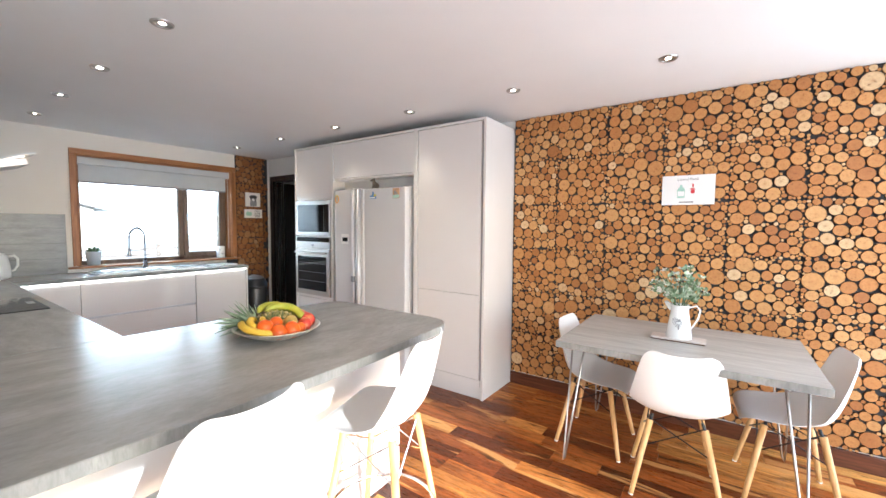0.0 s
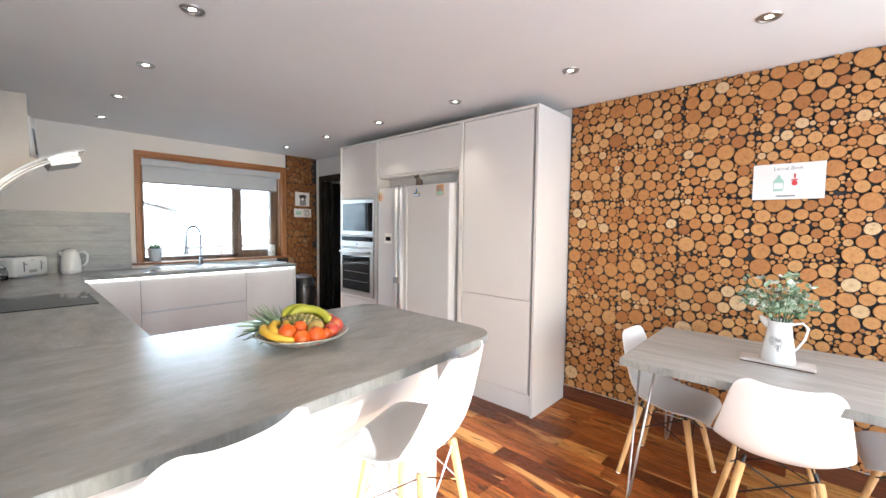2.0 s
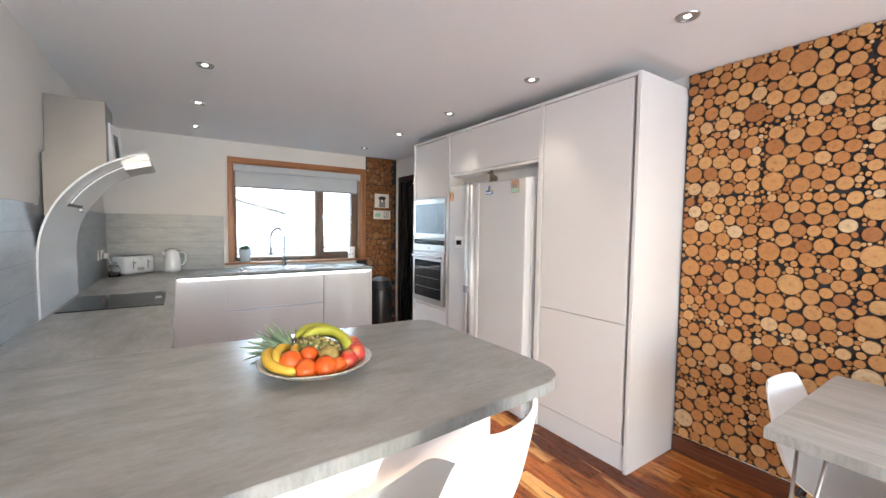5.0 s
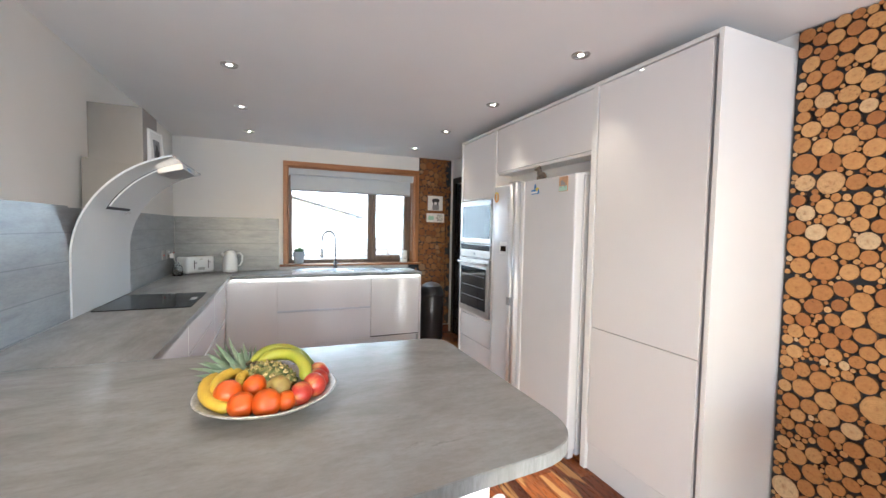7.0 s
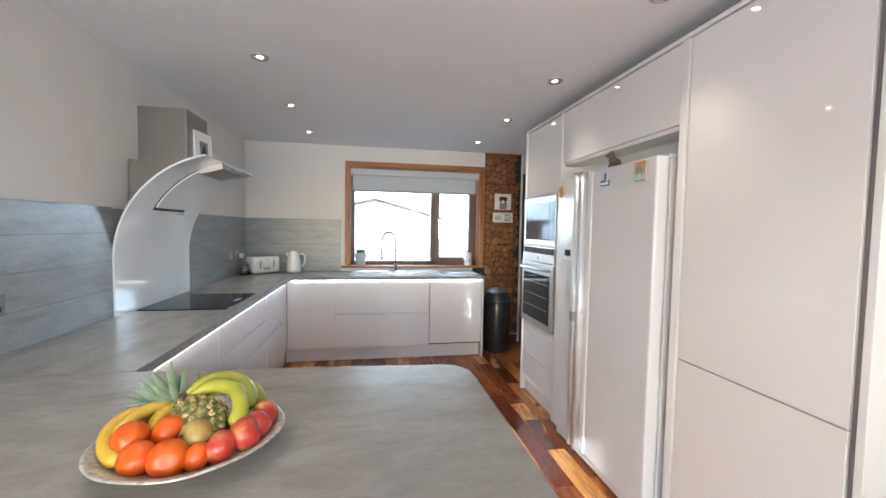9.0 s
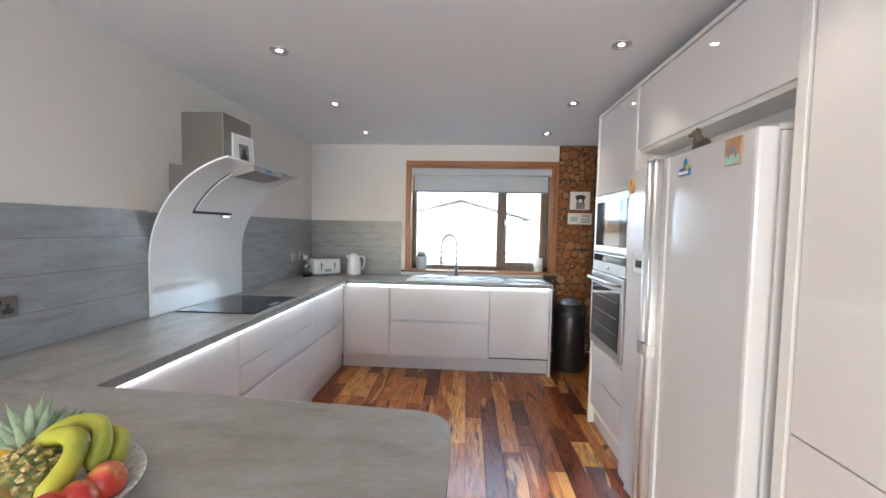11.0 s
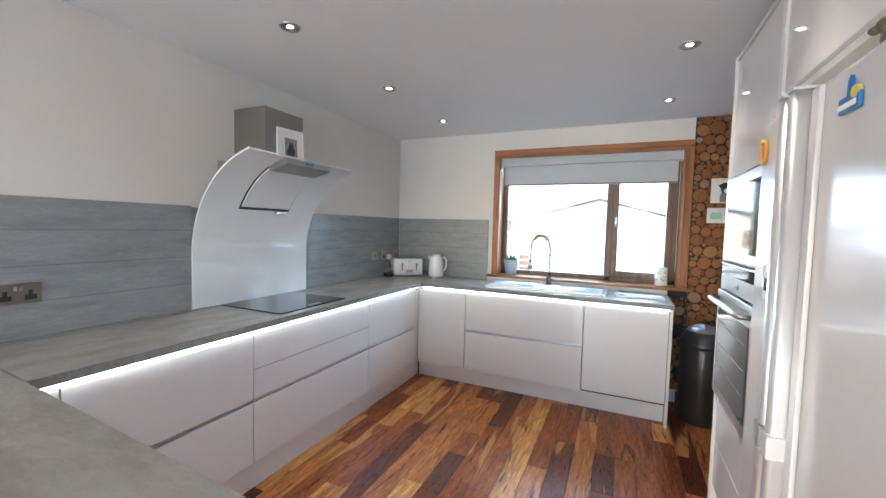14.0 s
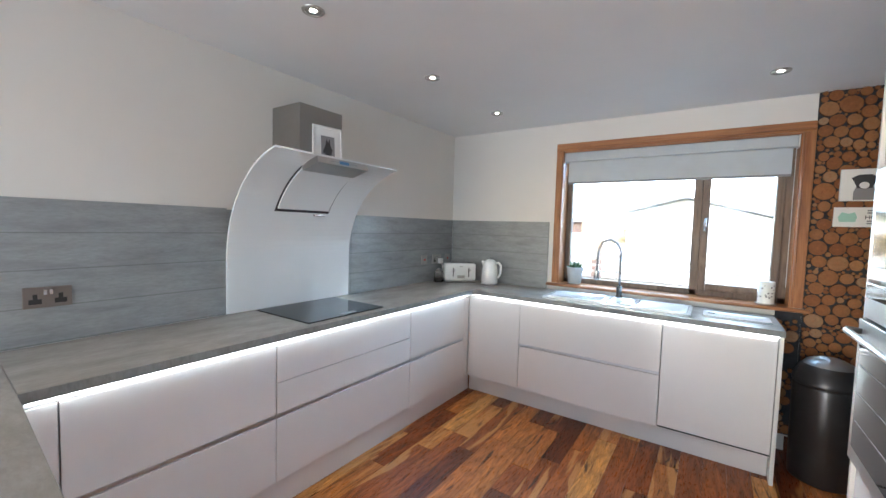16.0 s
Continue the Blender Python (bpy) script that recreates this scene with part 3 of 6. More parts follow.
part("body", box(0.02, FX - 0.02, 2.013, 2.593, 0.15, 0.872, 0), "carcass", u)
front("door", u, FX - 0.019, FX, 2.014, 2.592, 0.172, 0.842)
part("gap_strip", box(FX - 0.03, FX - 0.012, 2.014, 2.592, 0.158, 0.170, 0), "gap", u)
u = unit("end_panel", "white board end panel of the window run", G1)
part("panel", box(0.02, FX + 0.008, 2.596, 2.616, 0.0, 0.873, 0.002), "gable", u)

u = unit("drawer_unit", "wide white gloss drawer unit with metal grip rail beside the peninsula", G2)
part("body", box(2.355, 3.122, 0.02, FY - 0.02, 0.15, 0.872, 0), "carcass", u)
front("drawer_front", u, 2.357, 3.121, FY - 0.019, FY, 0.503, 0.842)
front("drawer_front", u, 2.357, 3.121, FY - 0.019, FY, 0.158, 0.480)
part("grip_rail", box(2.357, 3.121, FY - 0.018, FY - 0.005, 0.482, 0.501, 0.003), "rail", u, "slim metal grip rail")
u = unit("hob_unit", "wide white gloss unit with three drawers under the hob", G2)
part("body", box(1.332, 2.353, 0.02, FY - 0.02, 0.15, 0.872, 0), "carcass", u)
front("drawer_front", u, 1.334, 2.352, FY - 0.019, FY, 0.660, 0.842)
front("drawer_front", u, 1.334, 2.352, FY - 0.019, FY, 0.503, 0.656)
front("drawer_front", u, 1.334, 2.352, FY - 0.019, FY, 0.158, 0.480)
part("grip_rail", box(1.334, 2.352, FY - 0.018, FY - 0.005, 0.482, 0.501, 0.003), "rail", u, "slim metal grip rail")
u = unit("drawer_unit", "narrower white gloss drawer unit in the inner corner", G2)
part("body", box(0.56, 1.330, 0.02, FY - 0.02, 0.15, 0.872, 0), "carcass", u)
front("drawer_front", u, 0.61, 1.329, FY - 0.019, FY, 0.503, 0.842)
front("drawer_front", u, 0.61, 1.329, FY - 0.019, FY, 0.158, 0.480)
part("filler", box(FX + 0.001, 0.607, FY - 0.019, FY, 0.158, 0.842, 0.002), "gloss", u)
part("grip_rail", box(0.61, 1.329, FY - 0.018, FY - 0.005, 0.482, 0.501, 0.003), "rail", u, "slim metal grip rail")
u = unit("corner_filler", "narrow white gloss filler where the peninsula begins", G2)
part("panel", box(3.126, 3.245, FY - 0.019, FY, 0.158, 0.842, 0.002), "gloss", u)

structure("plinth_window", box(0.40, 0.448, 0.52, 2.594, 0.0, 0.149, 0.002), "gloss", "white gloss plinth below the base units", "plinth")
structure("plinth_hob", box(0.45, 3.23, 0.40, 0.452 + 0.06, 0.0, 0.149, 0.002), "gloss", "white gloss plinth below the base units", "plinth")

# peninsula: base with white panels, top with a bowed outer edge and rounded corners
pen = unit("peninsula_unit", "white panelled peninsula base with a seating overhang", "")
part("body", box(3.265, 3.954, 0.02, 1.605, 0.0, 0.872, 0), "carcass", pen)
part("back_panel", box(3.955, 3.976, 0.02, 1.622, 0.0, 0.873, 0.002), "gable", pen)
part("end_panel", box(3.265, 3.954, 1.606, 1.622, 0.0, 0.873, 0.002), "gable", pen)
part("front_panel", box(3.246, 3.264, FY + 0.002, 1.605, 0.15, 0.842, 0.002), "gloss", pen)


def rounded(points, radii, seg=8):
    """An outline with its corners rounded."""
    out, n = [], len(points)
    for i, p in enumerate(points):
        p, r = Vector(p), radii[i]
        if not r:
            out.append(tuple(p))
            continue
        a, b = (Vector(points[i - 1]) - p).normalized(), (Vector(points[(i + 1) % n]) - p).normalized()
        for k in range(seg + 1):
            t = k / seg
            q = (p + a * r) * (1 - t) ** 2 + p * 2 * t * (1 - t) + (p + b * r) * t * t
            out.append(tuple(q))
    return out


def worktop(name, outline, mat, label):
    ob = thing(name, pose(0, 0, 0), label, "worktop")
    bm = prism(outline, TOPZ - TH, TOPZ, 0.002)
    bm.normal_update()
    for f in bm.faces:
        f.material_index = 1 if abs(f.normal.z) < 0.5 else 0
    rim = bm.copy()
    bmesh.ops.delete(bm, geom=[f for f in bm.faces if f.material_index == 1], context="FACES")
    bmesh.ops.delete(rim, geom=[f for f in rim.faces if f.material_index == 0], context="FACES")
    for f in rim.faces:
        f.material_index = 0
    part("surface", bm, mat, ob)
    # the edging's grey is a little darker than the surface
    part("edging", rim, "edge", ob, "darker grey edging band")
    return ob


worktop("worktop", [(0.012, 0.585), (0.560, 0.585), (0.560, 2.619), (0.012, 2.619)], "top_y", "grey wood-effect laminate worktop below the window")
worktop("worktop", [(0.012, 0.012), (3.196, 0.012), (3.217, 0.584), (0.012, 0.584)], "top_x", "grey wood-effect laminate worktop with the hob")
pen_edge = rounded([(3.197, 0.012), (4.312, 0.012), (4.325, 0.5), (4.308, 1.1), (4.262, 1.745), (3.285, 1.745), (3.218, 0.585)], [0, 0, 0, 0, 0.17, 0.12, 0])
worktop("peninsula_worktop", pen_edge, "top_y", "long grey wood-effect laminate breakfast bar with rounded corners")

# light channel under the worktop edge
led = thing("led_light_strip", pose(0, 0, 0), "glowing white light strip below the worktop edge", "strip light", "worktop light strips")
part("channel", box(FX - 0.03, FX - 0.012, 0.57, 2.593, 0.845, 0.873, 0), "gable", led)
part("strip", box(FX - 0.002, FX + 0.014, 0.60, 2.593, 0.8660, 0.8732, 0.001), "led", led, "lit diffuser")
led = thing("led_light_strip", pose(0, 0, 0), "glowing white light strip below the worktop edge", "strip light", "worktop light strips")
part("channel", box(0.57, 3.20, FY - 0.03, FY - 0.012, 0.845, 0.873, 0), "gable", led)
part("strip", box(0.58, 3.20, FY + 0.004, FY + 0.022, 0.8660, 0.8732, 0.001), "led", led, "lit diffuser")

# splashbacks
sp = thing("splashback", pose(0, 0, 0), "grey wood-effect laminate splashback panel beside the window", "splashback", "splashback panels")
part("panel", box(0.001, 0.011, 0.012, WIN_Y0 - 0.085, TOPZ, 1.508, 0.001), "splash_y", sp)
sp = thing("splashback", pose(0, 0, 0), "long grey wood-effect laminate splashback panel beside the hood", "splashback", "splashback panels")
part("panel", box(0.012, 1.40, 0.001, 0.011, TOPZ, 1.508, 0.001), "splash_x", sp)
part("panel", box(2.32, 4.45, 0.001, 0.011, TOPZ, 1.508, 0.001), "splash_x", sp)
part("panel", box(1.40, 2.32, 0.001, 0.009, TOPZ, 1.50, 0), "splash_x", sp)

# hob
hob = thing("induction_hob", pose(0, 0, 0), "frameless black glass induction hob set on the worktop", "hob")
part("glass", prism(round_rect(1.588, 2.162, 0.035, 0.53, 0.006), TOPZ + 0.0005, TOPZ + 0.006, 0.0015), "black_glass", hob)
part("touch_panel", prism(round_rect(1.80, 1.91, 0.475, 0.51, 0.004), TOPZ + 0.0062, TOPZ + 0.0066, 0), "grey_plastic", hob)

# ---------- cooker hood ----------
hood = thing("cooker_hood", pose(0.012, 0, 0), "curved white glass cooker hood with a steel chimney above the hob", "cooker hood")
HX0, HX1 = 1.418, 2.312


def hood_curve(k):
    a = radians(76.3 * k)
    return 0.016 + 0.605 * (1 - math.cos(a)), 1.22 + 0.605 * math.sin(a)


def curved_panel(x0, x1, k0, k1, off, thick, seg, foot=None):
    """A bent sheet that follows the hood's curve."""
    rows = [hood_curve(k0 + (k1 - k0) * i / seg) for i in range(seg + 1)]
    if foot is not None:
        rows = [(rows[0][0], foot)] + rows
    bm = bmesh.new()
    quads = []
    for i, (y, z) in enumerate(rows):
        a, b = rows[max(0, i - 1)], rows[min(len(rows) - 1, i + 1)]
        d = Vector((b[0] - a[0], b[1] - a[1])).normalized()
        nrm = Vector((d.y, -d.x))
        quads.append([bm.verts.new((x, y + nrm.x * o, z + nrm.y * o)) for x, o in ((x0, off), (x1, off), (x1, off + thick), (x0, off + thick))])
    for p, q in zip(quads, quads[1:]):
        for i in range(4):
            bm.faces.new((p[i], p[(i + 1) % 4], q[(i + 1) % 4], q[i]))
    bm.faces.new(quads[0][::-1])
    bm.faces.new(quads[-1])
    bmesh.ops.recalc_face_normals(bm, faces=bm.faces)
    return bm


M["white_glass"] = plain("white_back_painted_glass", (0.83, 0.84, 0.84), 0.10, vary=0.01, coat=0.6)
part("panel", curved_panel(HX0, HX1, 0, 1, -0.006, 0.010, 24, TOPZ + 0.002), "white_glass", hood, "curved white glass panel")
part("vent_gap", curved_panel(1.672, 2.070, 0.370, 0.825, 0.0042, 0.0015, 14), "gap", hood)
part("vent_panel", curved_panel(1.684, 2.058, 0.398, 0.82, 0.0058, 0.008, 14), "white_glass", hood, "lift-out white suction panel")
part("vent_clip", box(1.72, 1.80, 0.100, 0.116, 1.484, 1.498, 0.002), "steel", hood)
bm = box(-0.185, 0.185, -0.07, 0.07, -0.019, 0.019, 0.003)
bmesh.ops.transform(bm, matrix=pose(1.880, 0.414, 1.766, 16), verts=bm.verts)
ctl = part("control_box", bm, "steel", hood, "steel control box with lit display")
bm = box(-0.035, 0.035, 0.0702, 0.0712, -0.009, 0.009, 0)
bmesh.ops.transform(bm, matrix=pose(1.880, 0.414, 1.766, 16), verts=bm.verts)
M["display"] = glow("blue_display", (0.10, 0.20, 0.34), 0.06)
part("display", bm, "display", ctl)
for i in (-0.095, -0.08, -0.065, -0.05, 0.05, 0.065, 0.08, 0.095):
    bm = lathe([(0, 0), (0.0035, 0), (0.0035, 0.0012), (0, 0.0012)], 10)
    bmesh.ops.transform(bm, matrix=pose(1.880, 0.414, 1.766, 16) @ pose(i, 0.0700, 0, -90), verts=bm.verts)
    part("button", bm, "grey_plastic", ctl)
rows = [hood_curve(0.28 + 0.52 * i / 12) for i in range(13)]
side = [(y - 0.012, z + 0.006) for y, z in rows] + [(0.014, 1.792)]
side[0] = (0.014, side[0][1])
bm = prism([(z, y) for y, z in side], 1.595, 2.150, 0)
shaped_in = Matrix(((0, 0, 1, 0), (0, 1, 0, 0), (1, 0, 0, 0), (0, 0, 0, 1)))
bmesh.ops.transform(bm, matrix=shaped_in, verts=bm.verts)
bmesh.ops.recalc_face_normals(bm, faces=bm.faces)
part("motor_box", bm, "hood_steel", hood, "brushed steel housing")
part("chimney", box(1.716, 2.028, 0.001, 0.268, 1.770, 2.127, 0.003), "hood_steel", hood, "brushed steel chimney")

# ---------- tall units ----------
TY, TTOP = 2.73, 2.283
TALL_X = 0.038   # the tall units stand this far along
FRIDGE_X = 0.076
G3 = "tall kitchen units"
u = thing("oven_tower", pose(TALL_X, 0, 0), "tall white gloss unit housing a microwave above an oven", "kitchen unit", G3)
part("side_panel", box(1.370, 1.388, TY - 0.012, NORTH - 0.004, 0.0, TTOP, 0.002), "gable", u)
part("body", box(1.389, 1.99, TY + 0.02, NORTH - 0.004, 0.10, TTOP - 0.02, 0), "carcass", u)
front("upper_door", u, 1.392, 1.986, TY, TY + 0.019, 1.705, 2.258)
front("lower_drawer", u, 1.392, 1.986, TY, TY + 0.019, 0.38, 0.605)
front("lower_drawer", u, 1.392, 1.986, TY, TY + 0.019, 0.158, 0.376)
part("bridge", box(1.392, 1.986, TY, TY + 0.019, 0.609, 0.640, 0.002), "gloss", u)
part("plinth", box(1.389, 2.09, TY + 0.03, TY + 0.05, 0.0, 0.15, 0.002), "gloss", u)
part("post", box(1.99, 2.03, TY - 0.006, NORTH - 0.01, 0.0, TTOP - 0.02, 0.002), "gable", u)

mw = thing("built_in_microwave", pose(TALL_X, 0, 0), "built-in steel microwave with a black glass door", "microwave")
part("frame", box(1.393, 1.986, TY - 0.014, TY - 0.001, 1.302, 1.690, 0.003), "steel", mw, "brushed steel surround")
part("door_glass", box(1.425, 1.88, TY - 0.0175, TY - 0.0145, 1.345, 1.645, 0.001), "oven_glass", mw)
part("control_strip", box(1.885, 1.965, TY - 0.0175, TY - 0.0145, 1.345, 1.645, 0.001), "black_glass", mw)

ov = thing("built_in_oven", pose(TALL_X, 0, 0), "built-in steel electric oven with a dark glass door and bar handle", "oven")
part("control_panel", box(1.393, 1.986, TY - 0.016, TY - 0.001, 1.165, 1.290, 0.003), "steel", ov, "brushed steel control panel")
part("display_strip", box(1.405, 1.974, TY - 0.0185, TY - 0.0165, 1.236, 1.284, 0.001), "black_glass", ov, "black glass display strip")
bm = lathe([(0, 0), (0.017, 0), (0.016, 0.003), (0, 0.0035)], 20, None, (0, 0), (1.4, 0.8))
bmesh.ops.transform(bm, matrix=pose(1.69, TY - 0.016, 1.20, 90), verts=bm.verts)
part("badge", bm, "grey_plastic", ov, "", True)
odoor = part("door", box(1.393, 1.986, TY - 0.026, TY - 0.001, 0.645, 1.158, 0.003), "steel", ov, "steel framed oven door")
part("door_glass", box(1.435, 1.935, TY - 0.0295, TY - 0.0265, 0.70, 1.075, 0.001), "oven_glass", odoor)
part("handle", tube([(1.43, TY - 0.027, 1.115), (1.43, TY - 0.062, 1.118), (1.46, TY - 0.07, 1.118), (1.91, TY - 0.07, 1.118), (1.94, TY - 0.062, 1.118), (1.94, TY - 0.027, 1.115)], 0.011, 12), "steel", odoor, "steel bar handle", True)
for z in (0.80, 0.90, 1.0):
    part("shelf_line", box(1.46, 1.91, TY - 0.0302, TY - 0.0296, z, z + 0.004, 0), "grey_plastic", odoor)

u = thing("bridge_unit", pose(TALL_X, 0, 0), "white gloss bridging unit above the fridge freezer", "kitchen unit", G3)
front("flap_door", u, 2.036, 3.128, TY, TY + 0.019, 1.905, 2.258)
part("body", box(2.032, 3.128, TY + 0.02, NORTH - 0.004, 1.885, TTOP - 0.02, 0), "carcass", u)
part("recess_back", box(2.032, 3.128, TY + 0.16, TY + 0.175, 0.15, 1.884, 0), "carcass", u)

u = thing("larder_unit", pose(TALL_X, 0, 0), "tall white gloss larder unit with two doors", "kitchen unit", G3)
part("post", box(3.13, 3.17, TY - 0.006, NORTH - 0.01, 0.0, TTOP - 0.021, 0.002), "gable", u)
part("body", box(3.172, 3.835, TY + 0.02, NORTH - 0.004, 0.10, TTOP - 0.021, 0), "carcass", u)
front("upper_door", u, 3.178, 3.816, TY, TY + 0.019, 0.867, 2.258)
front("lower_door", u, 3.178, 3.816, TY, TY + 0.019, 0.165, 0.862)
# mid-grey strip standing in for the shade inside the gap beside the doors
part("gap_strip", box(3.818, 3.838, TY + 0.012, TY + 0.02, 0.10, 2.258, 0), "grey_plastic", u)
part("plinth", box(3.172, 3.838, TY + 0.012, TY + 0.03, 0.0, 0.155, 0.002), "gloss", u)
part("side_panel", box(3.840, 3.862, TY - 0.006, NORTH - 0.002, 0.0, TTOP, 0.002), "gable", u, "white board side panel")
u = thing("top_rail", pose(TALL_X, 0, 0), "white board rail capping the tall units", "kitchen unit", G3)
part("board", box(1.389, 3.839, TY - 0.008, TY + 0.02, 2.262, TTOP - 0.001, 0.002), "gable", u)

# ---------- fridge freezer ----------
fr = thing("fridge_freezer", pose(FRIDGE_X, 0, 0), "white american-style side-by-side fridge freezer with long silver handles", "fridge freezer")
FF, FTOP = 2.655, 1.775
part("body", box(2.105, 3.045, FF + 0.075, NORTH - 0.35, 0.03, 1.765, 0.006), "fridge", fr)
dl = part("freezer_door", box(2.10, 2.432, FF, FF + 0.068, 0.07, FTOP, 0.012), "fridge", fr)
dr = part("fridge_door", box(2.452, 3.05, FF, FF + 0.068, 0.07, FTOP, 0.012), "fridge", fr)
part("kick_plate", box(2.12, 3.03, FF + 0.03, FF + 0.07, 0.012, 0.066, 0.003), "fridge", fr)
for x in (2.13, 3.0):
    bm = lathe([(0, 0), (0.022, 0), (0.022, 0.012), (0.012, 0.032)], 12)
    bmesh.ops.translate(bm, vec=(x, FF + 0.05, 0), verts=bm.verts)
    part("foot", bm, "grey_plastic", fr)
for d, x in ((dl, 2.412), (dr, 2.474)):
    way = -1 if d is dl else 1
    bm = prism(round_rect(x - 0.019, x + 0.019, FF - 0.046, FF - 0.0005, 0.014), 0.085, 1.772, 0.004)
    hnd = part("handle", bm, "satin_silver", d, "full-height silver handle profile", True)
    part("handle_cap", box(x - 0.021, x + 0.021, FF - 0.048, FF - 0.0005, 1.7725, 1.780, 0.002), "fridge", hnd)
    part("handle_clip", box(x - 0.022, x + 0.022, FF - 0.050, FF - 0.0008, 0.865, 0.925, 0.004), "grey_plastic" if d is dl else "fridge", hnd)
    part("grip_lip", box(min(x + way * 0.0195, x + way * 0.060), max(x + way * 0.0195, x + way * 0.060), FF - 0.012, FF - 0.0005, 0.085, 1.768, 0.003), "fridge", hnd)
part("hinge_cover", box(2.90, 3.04, FF + 0.07, FF + 0.14, 1.766, 1.786, 0.004), "fridge", fr)
part("hinge_cover", box(2.11, 2.25, FF + 0.07, FF + 0.14, 1.766, 1.786, 0.004), "fridge", fr)
cp = part("control_panel", box(2.205, 2.315, FF - 0.003, FF - 0.0003, 1.235, 1.335, 0.001), "paper", dl, "small white control panel")
part("display", box(2.222, 2.298, FF - 0.0045, FF - 0.0032, 1.26, 1.30, 0.001), "black_glass", cp)

# ---------- ceiling spotlights ----------
first_spot = None
for x, y in [(6.08, 2.51), (5.154, 2.507), (4.225, 2.507), (3.297, 2.508), (2.367, 2.511), (1.457, 2.516), (0.557, 2.508), (5.11, 0.765), (4.18, 0.765), (3.255, 0.765), (2.331, 0.766), (1.445, 0.762), (0.57, 0.765)]:
    m = pose(x, y, CEIL)
    beam = new("spotlight_beam", bpy.data.lights.new("spotlight_beam", "SPOT"))
    beam.data.energy, beam.data.color, beam.data.shadow_soft_size = 4.2, (1.0, 0.79, 0.56), 0.018
    beam.data.spot_size, beam.data.spot_blend = radians(78.0), 0.85
    beam.matrix_world = pose(x, y, CEIL - 0.012)
    if first_spot is None:
        first_spot = thing("ceiling_spotlight", m, "lit recessed ceiling spotlight with a brushed metal ring", "spotlight", "ceiling spotlights")
        part("ring", lathe([(0.036, -0.001), (0.036, -0.006), (0.042, -0.009), (0.047, -0.006), (0.049, 0.0)], 28), "steel", first_spot, "", True)
        part("cup", lathe([(0.015, -0.0012), (0.030, -0.005), (0.036, -0.002)], 24), "steel", first_spot, "", True)
        part("bulb", lathe([(0, -0.0035), (0.011, -0.003), (0.015, -0.001)], 24), "bulb", first_spot, "glowing warm lamp")
    else:
        copy_thing(first_spot, m)


# ---------- seats ----------
def shell_mesh(name):
    """A moulded bucket: seat pan, curved-up sides and a raked back in one skin."""
    path = [(0.225, -0.020), (0.215, 0.002), (0.17, 0.012), (0.08, -0.002), (-0.02, -0.010), (-0.10, 0.0), (-0.155, 0.035), (-0.185, 0.095), (-0.205, 0.165), (-0.222, 0.245), (-0.236, 0.315), (-0.246, 0.352), (-0.250, 0.366)]
    half = [0.16, 0.195, 0.215, 0.228, 0.233, 0.233, 0.231, 0.225, 0.212, 0.197, 0.180, 0.160, 0.120]
    lift = [0.0, 0.004, 0.012, 0.026, 0.046, 0.070, 0.078, 0.070, 0.058, 0.046, 0.038, 0.034, 0.032]
    cols = 12
    bm = bmesh.new()
    rows = []
    for i, ((y, z), w, l) in enumerate(zip(path, half, lift)):
        a, b = path[max(0, i - 1)], path[min(len(path) - 1, i + 1)]
        d = Vector((b[0] - a[0], b[1] - a[1])).normalized()
        nrm = Vector((d.y, -d.x)) if i else Vector((0.2, 1.0)).normalized()
        if nrm.x < 0 and i > 5:
            nrm = -nrm
        if i <= 5:
            nrm = Vector((nrm.x * 0.3, abs(nrm.y))).normalized()
        row = []
        for k in range(cols + 1):
            s = 2 * k / cols - 1
            up = l * abs(s) ** 2.6
            row.append(bm.verts.new((w * s, y + nrm.x * up, z + nrm.y * up)))
        rows.append(row)
    for p, q in zip(rows, rows[1:]):
        for k in range(cols):
            bm.faces.new((p[k], p[k + 1], q[k + 1], q[k]))
    bmesh.ops.recalc_face_normals(bm, faces=bm.faces)
    return bm


def shell_part(parent, z):
    bm = shell_mesh("seat_shell")
    bmesh.ops.translate(bm, vec=(0, 0, z), verts=bm.verts)
    s = part("seat_shell", bm, "shell", parent, "white moulded plastic bucket", True)
    md = s.modifiers.new("skin", "SOLIDIFY")
    md.thickness, md.offset = 0.006, 0
    md = s.modifiers.new("smooth", "SUBSURF")
    md.levels = md.render_levels = 2
    return s


